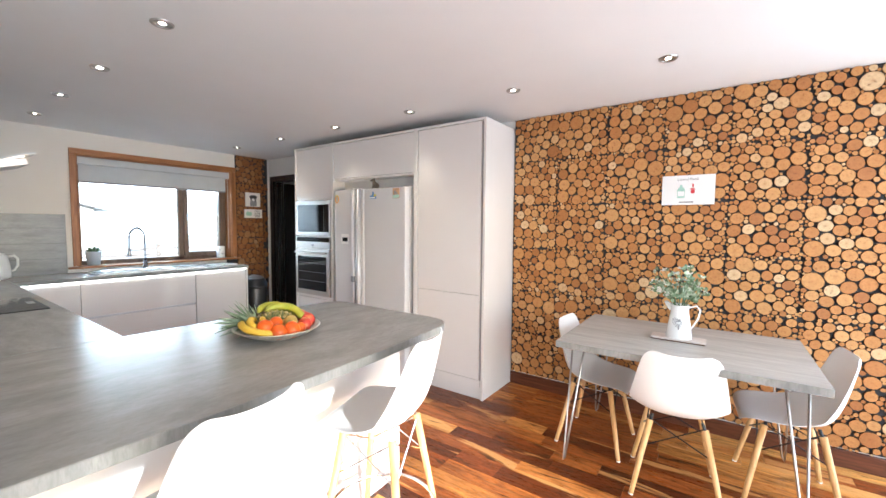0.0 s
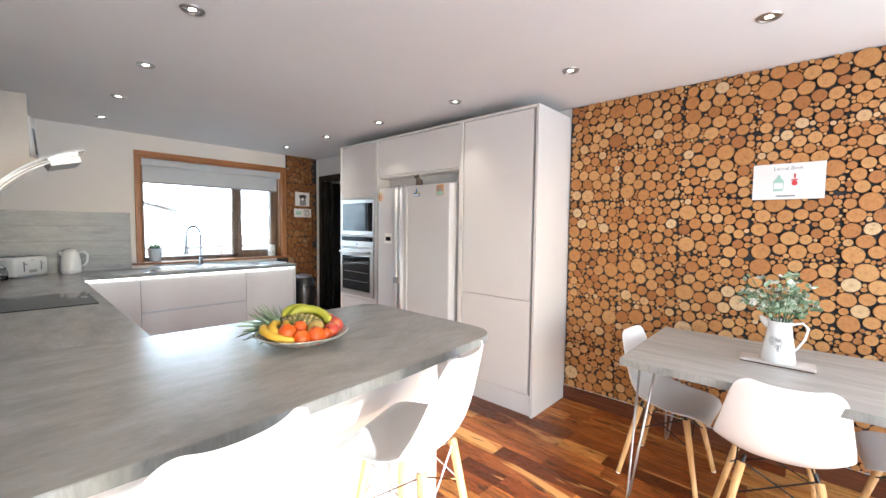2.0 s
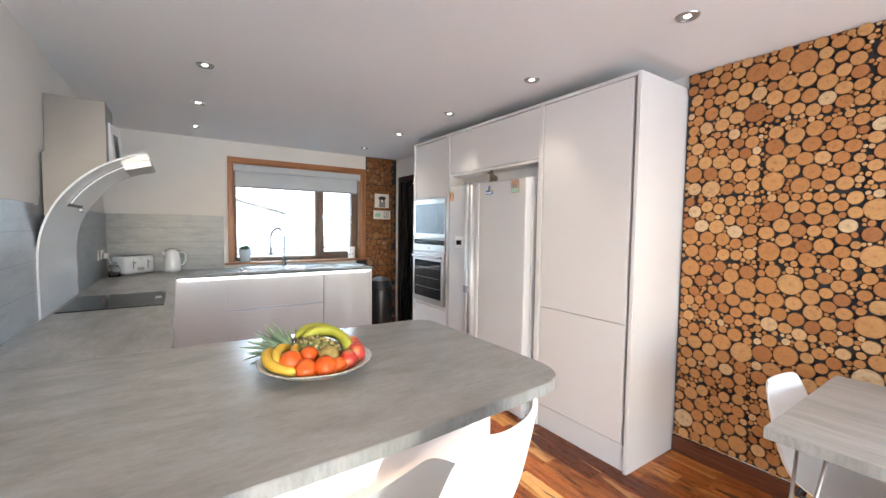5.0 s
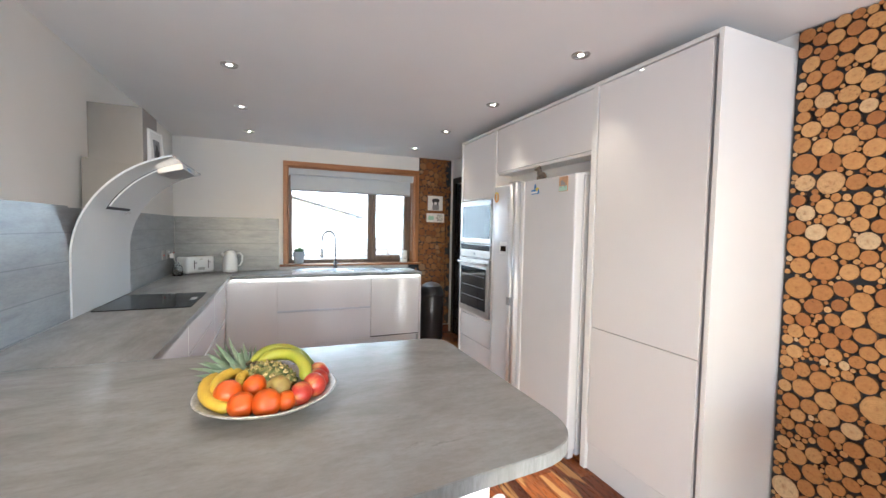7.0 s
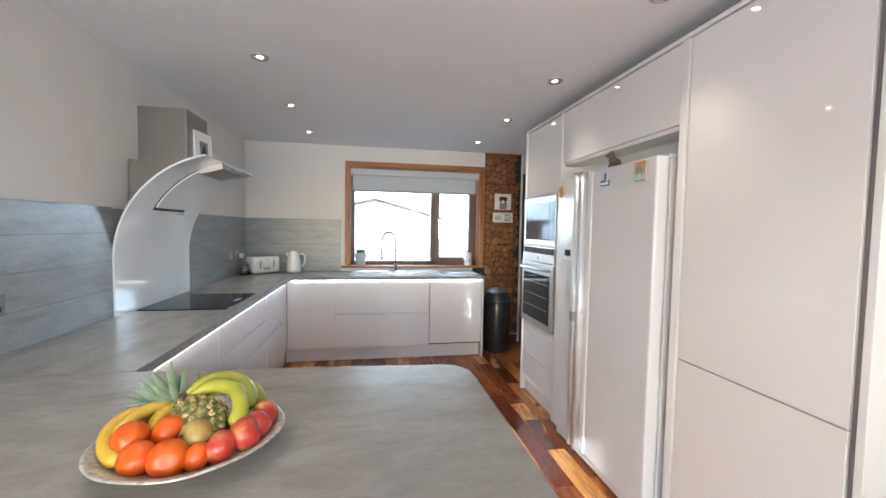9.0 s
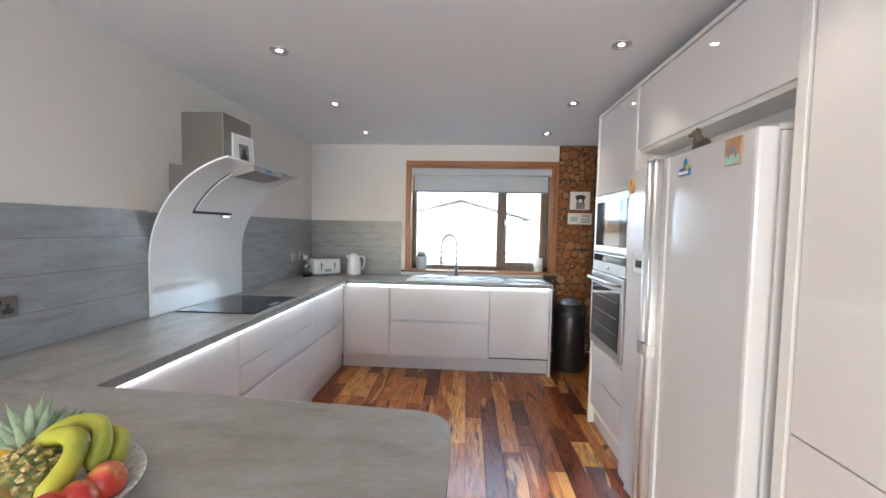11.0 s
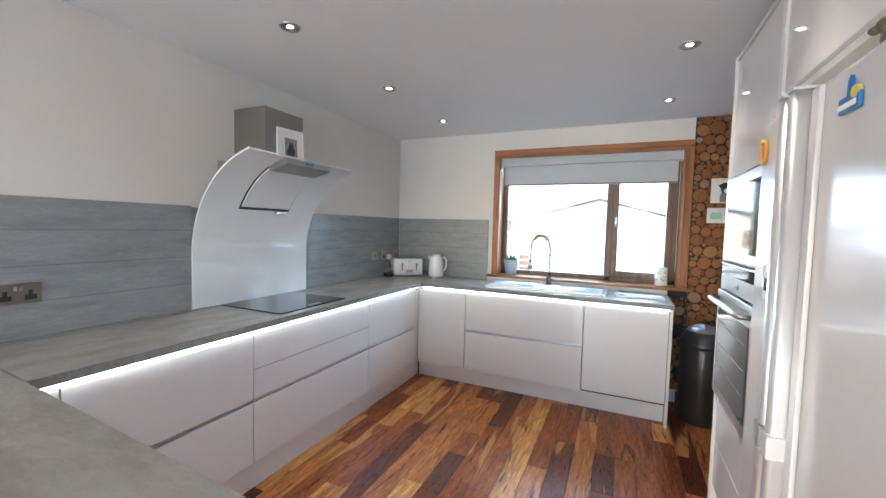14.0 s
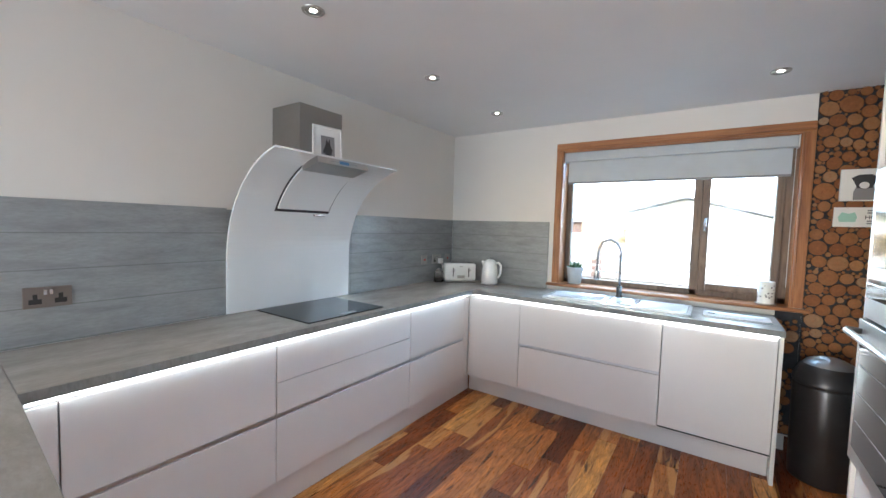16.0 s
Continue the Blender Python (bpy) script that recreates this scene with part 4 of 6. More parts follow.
def dining_chair(m, label):
    c = thing("dining_chair", m, label, "chair", "chairs round the dining table")
    z = 0.43
    shell_part(c, z)
    for sx in (-1, 1):
        for sy in (-1, 1):
            top, foot = Vector((sx * 0.125, sy * 0.115 + 0.0, z - 0.035)), Vector((sx * 0.205, sy * 0.195, 0.0))
            leg = part("leg", tube([foot, foot.lerp(top, 0.04), top], [0.0105, 0.012, 0.0165], 12), "beech", c, "tapered beech dowel", True)
            part("foot_cap", tube([foot + Vector((0, 0, 0.0005)), foot + Vector((-sx * 0.001, -sy * 0.001, 0.008))], 0.0118, 12), "shell", leg)
            part("bracket", tube([top + Vector((0, 0, -0.01)), top + Vector((-sx * 0.012, -sy * 0.012, 0.03))], 0.008, 8), "wire", leg)
    hi, lo = z - 0.03, z - 0.17

    def on_leg(sx, sy, zz):
        k = 1 - zz / (z - 0.035)
        return Vector((sx * (0.125 + 0.08 * k), sy * (0.115 + 0.08 * k), zz))
    for a, b in (((-1, -1), (1, -1)), ((-1, 1), (1, 1)), ((-1, -1), (-1, 1)), ((1, -1), (1, 1))):
        part("wire_brace", tube([on_leg(*a, hi), on_leg(*b, lo)], 0.0035, 6), "wire", c)
        part("wire_brace", tube([on_leg(*a, lo), on_leg(*b, hi)], 0.0035, 6), "wire", c)
    return c


ch = dining_chair(pose(5.268, 2.44, 0, 0, 0, 8), "white plastic bucket chair on beech legs facing the table")
c2 = copy_thing(ch, pose(4.79, 2.70, 0, 0, 0, -92))
tagged(c2, "white plastic bucket chair on beech legs beside the larder")
c3 = copy_thing(ch, pose(5.765, 2.735, 0, 0, 0, 94))
tagged(c3, "white plastic bucket chair on beech legs under the table end")


def bar_stool(m, label):
    c = thing("bar_stool", m, label, "bar stool", "stools at the breakfast bar")
    z = 0.615
    shell_part(c, z)
    ht = z - 0.035
    for sx in (-1, 1):
        for sy in (-1, 1):
            top, foot = Vector((sx * 0.12, sy * 0.11, ht)), Vector((sx * 0.205, sy * 0.195, 0.0))
            leg = part("leg", tube([foot, foot.lerp(top, 0.04), top], [0.011, 0.013, 0.018], 12), "beech", c, "tapered beech dowel", True)
            part("bracket", tube([top + Vector((0, 0, -0.012)), top + Vector((-sx * 0.012, -sy * 0.012, 0.03))], 0.009, 8), "chrome", leg)

    def on_leg(sx, sy, zz):
        k = 1 - zz / ht
        return Vector((sx * (0.12 + 0.085 * k), sy * (0.11 + 0.085 * k), zz))
    hi, lo = ht - 0.01, ht - 0.17
    for a, b in (((-1, -1), (1, -1)), ((-1, 1), (1, 1)), ((-1, -1), (-1, 1)), ((1, -1), (1, 1))):
        part("wire_brace", tube([on_leg(*a, hi), on_leg(*b, lo)], 0.0038, 6), "chrome", c)
        part("wire_brace", tube([on_leg(*a, lo), on_leg(*b, hi)], 0.0038, 6), "chrome", c)
    r = 0.232
    part("foot_ring", tube([(r * math.cos(a), r * math.sin(a) , 0.20) for a in (2 * math.pi * i / 40 for i in range(40))], 0.009, 10, None, True), "chrome", c, "chrome foot ring", True)
    return c


st = bar_stool(pose(4.272, 1.172, 0, 0, 0, 106), "white plastic bucket bar stool with chrome ring, turned slightly")
s2 = copy_thing(st, pose(4.272, 0.466, 0, 0, 0, 97))
tagged(s2, "white plastic bucket bar stool with chrome ring near the wall")

# ---------- dining table ----------
tb = thing("dining_table", pose(5.252, 2.70, 0), "grey wood-effect dining table on steel hairpin legs against the log wall", "table")
bm = box(-0.60, 0.60, -0.445, 0.445, 0.712, 0.75, 0.002)
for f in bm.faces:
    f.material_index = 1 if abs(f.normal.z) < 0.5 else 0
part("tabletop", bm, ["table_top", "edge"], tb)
for sx in (-1, 1):
    for sy in (-1, 1):
        cx, cy = sx * 0.54, sy * 0.375
        foot = Vector((cx + sx * 0.015, cy + sy * 0.015, 0.006))
        pts = [(cx - sx * 0.09, cy + sy * 0.005, 0.710), foot + Vector((-sx * 0.012, 0, 0.02)), foot, foot + Vector((0, -sy * 0.012, 0.02)), (cx + sx * 0.005, cy - sy * 0.09, 0.710)]
        leg = part("hairpin_leg", tube(pts, 0.0058, 8), "steel", tb, "bent steel hairpin leg", True)
        part("fixing_plate", box(min(cx, cx - sx * 0.12), max(cx, cx - sx * 0.12), min(cy, cy - sy * 0.12), max(cy, cy - sy * 0.12), 0.706, 0.711, 0), "steel", leg)

# ---------- outside ----------
structure("ground", box(-400, -0.31, -400, 400, -0.35, -0.30, 0), "gravel", "pale sunlit gravel yard outside the window", "ground")
structure("lawn", box(-5.9, -1.2, -12, 14, -0.30, -0.285, 0), "grass", "strip of mown lawn below the window", "lawn")
M["haze"] = glow("bright_haze", (0.80, 0.91, 1.0), 1.6)
structure("backdrop", box(-62.0, -61.9, -90, 90, -0.3, 42, 0), "haze", "bright hazy white sky beyond the houses", "sky backdrop")
house = thing("bungalow", pose(-11.0, 0, 0), "white rendered bungalow with a low gable roof, seen through the window", "house")


def gable_end(y0, y1, ym, z0, ze, za, x0, x1):
    bm = bmesh.new()
    prof = [(y0, z0), (y1, z0), (y1, ze), (ym, za), (y0, ze)]
    a = [bm.verts.new((x0, y, z)) for y, z in prof]
    b = [bm.verts.new((x1, y, z)) for y, z in prof]
    bm.faces.new(a)
    bm.faces.new(b[::-1])
    for i in range(5):
        bm.faces.new((a[i], a[(i + 1) % 5], b[(i + 1) % 5], b[i]))
    bmesh.ops.recalc_face_normals(bm, faces=bm.faces)
    return bm


part("wall", gable_end(-0.9, 3.9, 1.5, -0.3, 1.86, 2.50, -9.0, 0.0), "render_white", house)
for y0, y1, z0, z1 in ((-1.25, 1.5, 1.80, 2.53), (4.25, 1.5, 1.80, 2.53)):
    bm = bmesh.new()
    v = [bm.verts.new(p) for p in ((0.35, y0, z0), (0.35, y1, z1), (-9, y1, z1), (-9, y0, z0), (0.35, y0, z0 + 0.055), (0.35, y1, z1 + 0.055), (-9, y1, z1 + 0.055), (-9, y0, z0 + 0.055))]
    for q in ((0, 1, 2, 3), (4, 7, 6, 5), (0, 4, 5, 1), (1, 5, 6, 2), (2, 6, 7, 3), (3, 7, 4, 0)):
        bm.faces.new([v[i] for i in q])
    bmesh.ops.recalc_face_normals(bm, faces=bm.faces)
    part("roof", bm, "slate", house)
w = part("window", box(-0.03, 0.02, -0.75, -0.1, 0.95, 1.62, 0.01), "paper", house)
part("pane", box(0.021, 0.03, -0.69, -0.16, 1.01, 1.56, 0), "black_glass", w)
shed = thing("garage", pose(-12.0, 0, 0), "low flat-roofed brown garage beside the bungalow", "garage")
part("wall", box(-4, 0, -3.6, -0.95, -0.3, 1.75, 0), "brick_red", shed)
part("roof", box(-4.2, 0.35, -3.8, -0.92, 1.75, 1.90, 0.01), "slate", shed)
part("door", box(0.001, 0.04, -2.6, -1.5, -0.3, 1.35, 0.01), "render_white", shed)
fence = thing("rail_fence", pose(-6.2, 0, 0), "pale horizontal rail fence across the grass", "fence")
for i in range(6):
    part("rail", box(-0.02, 0.02, -5.0, 6.0, 0.02 + i * 0.15, 0.07 + i * 0.15, 0.004), "fence", fence)
for i in range(7):
    part("post", box(-0.08, -0.021, -4.8 + i * 1.75, -4.72 + i * 1.75, -0.3, 0.92, 0.004), "fence", fence)

# ---------- fruit bowl on the breakfast bar ----------
def shaped(bm, fn):
    for v in bm.verts:
        v.co = fn(v.co)
    return bm


def skin(name, stops, scale, rough=0.35, detail=5, bumpy=0.1, fine=60, stretch=(1, 1, 1)):
    """Fruit peel, leaf or glaze: blotches over a base, with fine pores."""
    m, nt, b = nodes_of(name, stops[0][1], rough)
    v = coords(nt, stretch)
    nt.links.new(ramp(nt, noise_of(nt, v, scale, detail), stops), b.inputs["Base Color"])
    bump(nt, b, noise_of(nt, v, fine, 3), bumpy, 0.002)
    b.inputs["Subsurface Weight"].default_value = 0.05
    b.inputs["Subsurface Radius"].default_value = (0.01, 0.005, 0.002)
    return m


M["orange"] = skin("orange_peel", [(0.3, (0.54, 0.065, 0.002)), (0.7, (0.62, 0.115, 0.004))], 14, 0.3, bumpy=0.35, fine=260)
M["apple"] = skin("red_apple_skin", [(0.32, (0.33, 0.014, 0.014)), (0.50, (0.44, 0.05, 0.03)), (0.66, (0.50, 0.26, 0.08))], 26, 0.28, stretch=(1, 1, 0.35))
M["russet"] = skin("russet_skin", [(0.3, (0.26, 0.16, 0.04)), (0.6, (0.38, 0.29, 0.08)), (0.8, (0.34, 0.12, 0.05))], 30, 0.4)
M["banana"] = skin("ripe_banana_peel", [(0.27, (0.16, 0.09, 0.02)), (0.36, (0.55, 0.34, 0.025)), (0.7, (0.66, 0.45, 0.05))], 22, 0.42)
M["banana_green"] = skin("greenish_banana_peel", [(0.3, (0.22, 0.27, 0.02)), (0.55, (0.34, 0.34, 0.03)), (0.8, (0.45, 0.38, 0.05))], 12, 0.4)
M["stalk"] = plain("dry_stalk", (0.10, 0.07, 0.03), 0.8, vary=0.4)
M["pine_skin"] = skin("pineapple_skin", [(0.32, (0.035, 0.045, 0.012)), (0.5, (0.09, 0.11, 0.025)), (0.68, (0.26, 0.22, 0.07))], 55, 0.55, bumpy=0.5)
M["pine_bract"] = skin("pineapple_bract", [(0.36, (0.09, 0.11, 0.02)), (0.52, (0.26, 0.20, 0.06)), (0.66, (0.62, 0.47, 0.24))], 90, 0.6)
M["pine_leaf"] = skin("pineapple_leaf", [(0.3, (0.10, 0.16, 0.085)), (0.7, (0.29, 0.36, 0.24))], 18, 0.5)
M["bowl"] = plain("hammered_silver_glaze", (0.56, 0.53, 0.47), 0.32, 0.3, vary=0.45, scale=70, bumpy=0.9, fine=130)

BX, BY = 3.785, 0.998
FRUIT = pose(BX + 0.018, BY - 0.004, TOPZ - 0.006) @ Matrix.Scale(0.94, 4) @ pose(-3.745, -0.982, -TOPZ)   # the heap, set into the bowl
bowl = thing("fruit_bowl", pose(BX, BY, TOPZ) @ Matrix.Scale(0.955, 4), "shallow hammered silver bowl heaped with fruit on the breakfast bar", "bowl")
prof = [(0.0, 0.0), (0.075, 0.0), (0.080, 0.004), (0.120, 0.017), (0.165, 0.036), (0.192, 0.053), (0.197, 0.055), (0.191, 0.057), (0.160, 0.042), (0.115, 0.024), (0.07, 0.011), (0.0, 0.009)]
bm = lathe(prof, 48)
shaped(bm, lambda c: Vector((c.x * (1 + 0.012 * math.sin(7 * math.atan2(c.y, c.x))), c.y * (1 + 0.012 * math.sin(5 * math.atan2(c.y, c.x))), c.z)))
part("dish", bm, "bowl", bowl, "", True)


def fruit(name, x, y, z, r, material, label, category, squash=0.92, tilt=(0, 0, 0), stalk=True):
    f = thing(name, FRUIT @ pose(x, y, z, *tilt), label, category, "fruit in the bowl")
    n = 14
    prof = []
    for i in range(n + 1):
        a = math.pi * i / n
        dip = 0.16 * math.exp(-((math.pi - a) / 0.32) ** 2) + 0.10 * math.exp(-(a / 0.3) ** 2)
        prof.append((max(0.0, r * math.sin(a)) if 0 < i < n else 0.0, -r * squash * math.cos(a) * (1 - dip)))
    part("flesh", lathe(prof, 24), material, f, "", True)
    if stalk:
        part("stalk", tube([(0, 0, r * squash * 0.80), (0.002, 0.001, r * squash * 0.98)], [0.0022, 0.0028], 6), "stalk", f)
    return f


for i, (x, y, z, r) in enumerate([(3.785, 0.885, 0.994, 0.037), (3.832, 0.922, 0.972, 0.037), (3.842, 0.985, 0.972, 0.040), (3.762, 0.952, 0.992, 0.036), (3.830, 1.035, 0.966, 0.030)]):
    fruit("orange", x, y, z, r, "orange", "ripe orange in the fruit bowl", "fruit", 0.93, (35 * i, 25, 50 * i), False)
for i, (x, y, z, r) in enumerate([(3.812, 1.075, 0.974, 0.036), (3.782, 1.116, 0.984, 0.037), (3.742, 1.132, 0.986, 0.033), (3.694, 1.138, 0.990, 0.034)]):
    fruit("apple", x, y, z, r, "apple", "red and yellow streaked apple in the fruit bowl", "fruit", 0.9, (60 + 40 * i, 20 * i, 30 * i))
fruit("pear", 3.785, 1.016, 0.990, 0.035, "russet", "brownish green russet pear among the oranges", "fruit", 1.0, (70, 0, 40))


def banana(points, material, label, r=0.0175):
    b = thing("banana", FRUIT, label, "banana", "bananas in the bowl")
    pts = [Vector(p) for p in points]
    dense = []
    for i in range(len(pts) - 1):
        p0, p1, p2, p3 = pts[max(0, i - 1)], pts[i], pts[i + 1], pts[min(len(pts) - 1, i + 2)]
        for k in range(5):
            t = k / 5
            dense.append(0.5 * ((2 * p1) + (p2 - p0) * t + (2 * p0 - 5 * p1 + 4 * p2 - p3) * t * t + (3 * p1 - p0 - 3 * p2 + p3) * t ** 3))
    dense.append(pts[-1])
    n = len(dense) - 1
    rad = [r * (0.28 + 0.72 * min(1.0, (i / n) / 0.16, (1 - i / n) / 0.10 + 0.12)) for i in range(n + 1)]
    part("peel", tube(dense, rad, 7), material, b, "", True)
    d = (dense[0] - dense[1]).normalized()
    part("stem", tube([dense[0] - d * 0.002, dense[0] + d * 0.016], [r * 0.28, r * 0.34], 6), "stalk", b)
    e = (dense[-1] - dense[-2]).normalized()
    part("tip", tube([dense[-1] - e * 0.001, dense[-1] + e * 0.004], [r * 0.25, r * 0.15], 6), "stalk", b)
    return b


banana([(3.640, 0.860, 0.998), (3.690, 0.826, 1.000), (3.750, 0.822, 0.990), (3.805, 0.850, 0.978), (3.838, 0.893, 0.968)], "banana", "ripe yellow banana with brown flecks at the bowl's rim")
banana([(3.655, 0.915, 1.006), (3.680, 0.875, 1.010), (3.725, 0.852, 1.004), (3.775, 0.852, 0.990)], "banana", "ripe yellow banana tucked behind the oranges")
banana([(3.690, 0.930, 1.010), (3.722, 0.912, 1.010), (3.765, 0.915, 0.985)], "banana", "short yellow banana beside the pineapple", 0.015)
banana([(3.640, 0.935, 1.030), (3.600, 0.985, 1.048), (3.612, 1.045, 1.050), (3.655, 1.090, 1.030), (3.690, 1.100, 1.004)], "banana_green", "greenish yellow banana lying over the pineapple", 0.019)
banana([(3.665, 0.955, 1.034), (3.650, 1.010, 1.049), (3.680, 1.065, 1.048), (3.730, 1.092, 1.026), (3.775, 1.090, 0.998)], "banana_green", "greenish yellow banana lying over the pineapple", 0.0195)
banana([(3.580, 1.010, 1.020), (3.592, 1.070, 1.022), (3.630, 1.105, 1.008), (3.662, 1.115, 0.992)], "banana_green", "greenish yellow banana under the bunch", 0.017)

pa = thing("pineapple", FRUIT @ look((3.710, 0.992, 0.985), (3.5, 0.775, 1.000)), "whole pineapple lying in the bowl, crown over the rim", "pineapple")
PL, PR = 0.092, 0.056
bm = lathe([(max(0.0, PR * math.sin(math.pi * i / 16)) if 0 < i < 16 else 0.0, -PL * math.cos(math.pi * i / 16)) for i in range(17)], 28)
part("body", bm, "pine_skin", pa, "knobbly brown-green rind", True)
bm = bmesh.new()
for row in range(11):
    zz = -PL * math.cos(math.pi * (row + 1.0) / 12.5)
    rr = PR * math.sqrt(max(0.0, 1 - (zz / PL) ** 2))
    count = max(5, int(2 * math.pi * rr / 0.021))
    for k in range(count):
        a = 2 * math.pi * (k + 0.5 * (row % 2)) / count
        out = Vector((math.cos(a), math.sin(a), zz / PL * 0.6)).normalized()
        side = Vector((-math.sin(a), math.cos(a), 0))
        fwd = out.cross(side)
        c = Vector((rr * math.cos(a), rr * math.sin(a), zz))
        base = [bm.verts.new(c + (side * math.cos(q) * 0.0095 + fwd * math.sin(q) * 0.0085) - out * 0.001) for q in (math.pi * j / 3 for j in range(6))]
        mid = [bm.verts.new(c + (side * math.cos(q) * 0.006 + fwd * math.sin(q) * 0.005) + out * 0.0035) for q in (math.pi * j / 3 for j in range(6))]
        tip = bm.verts.new(c + out * 0.0085 - fwd * 0.005)
        for j in range(6):
            bm.faces.new((base[j], base[(j + 1) % 6], mid[(j + 1) % 6], mid[j]))
            bm.faces.new((mid[j], mid[(j + 1) % 6], tip))
bmesh.ops.recalc_face_normals(bm, faces=bm.faces)
tagged(part("rind_texture", bm, "pine_bract", pa, "pale pointed eyes of the rind"), kind="stuff")


def blade(bm, root, way, up, length, width, droop):
    """A stiff tapering leaf with a folded middle."""
    side = way.cross(up).normalized()
    rows = []
    for i in range(6):
        t = i / 5
        p = root + way * length * t + up * droop * length * t * t
        w = width * (1 - t) ** 0.7 * (0.75 + 0.5 * t)
        rows.append([bm.verts.new(p - side * w + up * w * 0.35), bm.verts.new(p), bm.verts.new(p + side * w + up * w * 0.35)])
    for a, b in zip(rows, rows[1:]):
        for k in (0, 1):
            bm.faces.new((a[k], a[k + 1], b[k + 1], b[k]))


bm = bmesh.new()
leaf_rng = random.Random(4)
for i in range(58):
    t = i / 57
    a = i * 2.4
    spread = 1.25 - 1.0 * t
    out = Vector((math.cos(a), math.sin(a), 0))
    way = (out * math.sin(spread) + Vector((0, 0, -1)) * math.cos(spread)).normalized()
    up = (out * math.cos(spread) + Vector((0, 0, 1)) * math.sin(spread)).normalized()
    blade(bm, Vector((0, 0, -PL + 0.006 - 0.045 * t)) + out * 0.012 * (1 - t), way, up, 0.060 + 0.075 * t + 0.03 * leaf_rng.random(), 0.0135 - 0.004 * t, 0.18 - 0.25 * leaf_rng.random())
crown = part("crown", bm, "pine_leaf", pa, "grey-green spiky crown", True)
md = crown.modifiers.new("thick", "SOLIDIFY")
md.thickness = 0.0012

# ---------- window run: sink, tap and small things ----------
sk = thing("sink", pose(0, 0, 0), "white composite sink with drainer set in the worktop", "sink")
SX0, SX1, SY0, SY1 = 0.075, 0.505, 1.17, 2.16


def tray(x0, x1, y0, y1, z_top, depth, rim, r=0.04):
    """An open basin with a wall, a rim and a floor."""
    outer, inner = round_rect(x0, x1, y0, y1, r), round_rect(x0 + rim, x1 - rim, y0 + rim, y1 - rim, r)
    low = round_rect(x0 + rim + 0.02, x1 - rim - 0.02, y0 + rim + 0.02, y1 - rim - 0.02, r)
    bm = bmesh.new()
    rings = [[bm.verts.new((x, y, z)) for x, y in ring] for ring, z in ((outer, z_top - 0.008), (outer, z_top), (inner, z_top), (low, z_top - depth))]
    for a, b in zip(rings, rings[1:]):
        for i in range(len(a)):
            bm.faces.new((a[i], a[(i + 1) % len(a)], b[(i + 1) % len(a)], b[i]))
    bm.faces.new(rings[-1])
    bmesh.ops.recalc_face_normals(bm, faces=bm.faces)
    return bm


part("rim", prism(round_rect(SX0, SX1, SY0, SY1, 0.035), TOPZ + 0.0006, TOPZ + 0.0132, 0.003), "ceramic", sk)
part("main_bowl", tray(SX0 + 0.06, SX1 - 0.02, SY0 + 0.03, SY0 + 0.44, TOPZ + 0.021, 0.0060, 0.018), "ceramic", sk, "", True)
part("half_bowl", tray(SX0 + 0.09, SX1 - 0.05, SY0 + 0.46, SY0 + 0.63, TOPZ + 0.021, 0.0060, 0.014, 0.03), "ceramic", sk, "", True)
part("drainer", tray(SX0 + 0.03, SX1 - 0.02, SY0 + 0.65, SY1 - 0.02, TOPZ + 0.018, 0.0040, 0.014, 0.03), "ceramic", sk, "", True)

M["tap_metal"] = plain("polished_tap_metal", (0.36, 0.37, 0.39), 0.16, 1.0, vary=0.1)
tap = thing("kitchen_tap", pose(0.125, 1.665, TOPZ + 0.0132, 0, 0, 20), "tall chrome spring-neck kitchen tap behind the sink", "tap")
part("base", lathe([(0, 0), (0.027, 0), (0.027, 0.008), (0.021, 0.014), (0.021, 0.075), (0.017, 0.085), (0.014, 0.09), (0, 0.09)], 24), "tap_metal", tap, "", True)
part("riser", tube([(0, 0, 0.088), (0, 0, 0.335)], 0.009, 12), "tap_metal", tap, "", True)
arch = [(0, -0.085 + 0.085 * math.cos(a), 0.335 + 0.115 * math.sin(a)) for a in (math.pi * i / 18 for i in range(19))]
part("hose", tube(arch + [(0, -0.172, 0.22)], 0.006, 10), "grey_plastic", tap, "", True)
coil, turns, path_pts = [], 34, arch + [(0, -0.171, 0.29), (0, -0.172, 0.22)]
for i in range(turns * 8 + 1):
    f = i / (turns * 8) * (len(path_pts) - 1)
    k = min(int(f), len(path_pts) - 2)
    p, q = Vector(path_pts[k]), Vector(path_pts[k + 1])
    d = (q - p).normalized()
    nrm = Vector((1, 0, 0))
    bin_ = d.cross(nrm)
    a = 2 * math.pi * i / 8
    coil.append(p.lerp(q, f - k) + (nrm * math.cos(a) + bin_ * math.sin(a)) * 0.0125)
part("spring", tube(coil, 0.0032, 5), "tap_metal", tap, "coiled chrome spring", True)
part("spray_head", lathe([(0, 0.13), (0.017, 0.13), (0.020, 0.145), (0.015, 0.20), (0.012, 0.225), (0, 0.225)], 18, None, (0, -0.172)), "tap_metal", tap, "", True)
part("support_arm", tube([(0, -0.008, 0.20), (0, -0.16, 0.20)], 0.004, 8), "tap_metal", tap)
part("lever", tube([(0.018, 0, 0.05), (0.05, 0, 0.06), (0.085, 0.0, 0.085)], [0.007, 0.006, 0.005], 8), "tap_metal", tap, "", True)

mat_ = thing("drip_tray", pose(0, 0, 0), "slim white drip tray lying beside the drainer", "tray")
part("tray", tray(0.20, 0.40, 2.225, 2.575, TOPZ + 0.010, 0.006, 0.012, 0.02), "ceramic", mat_)
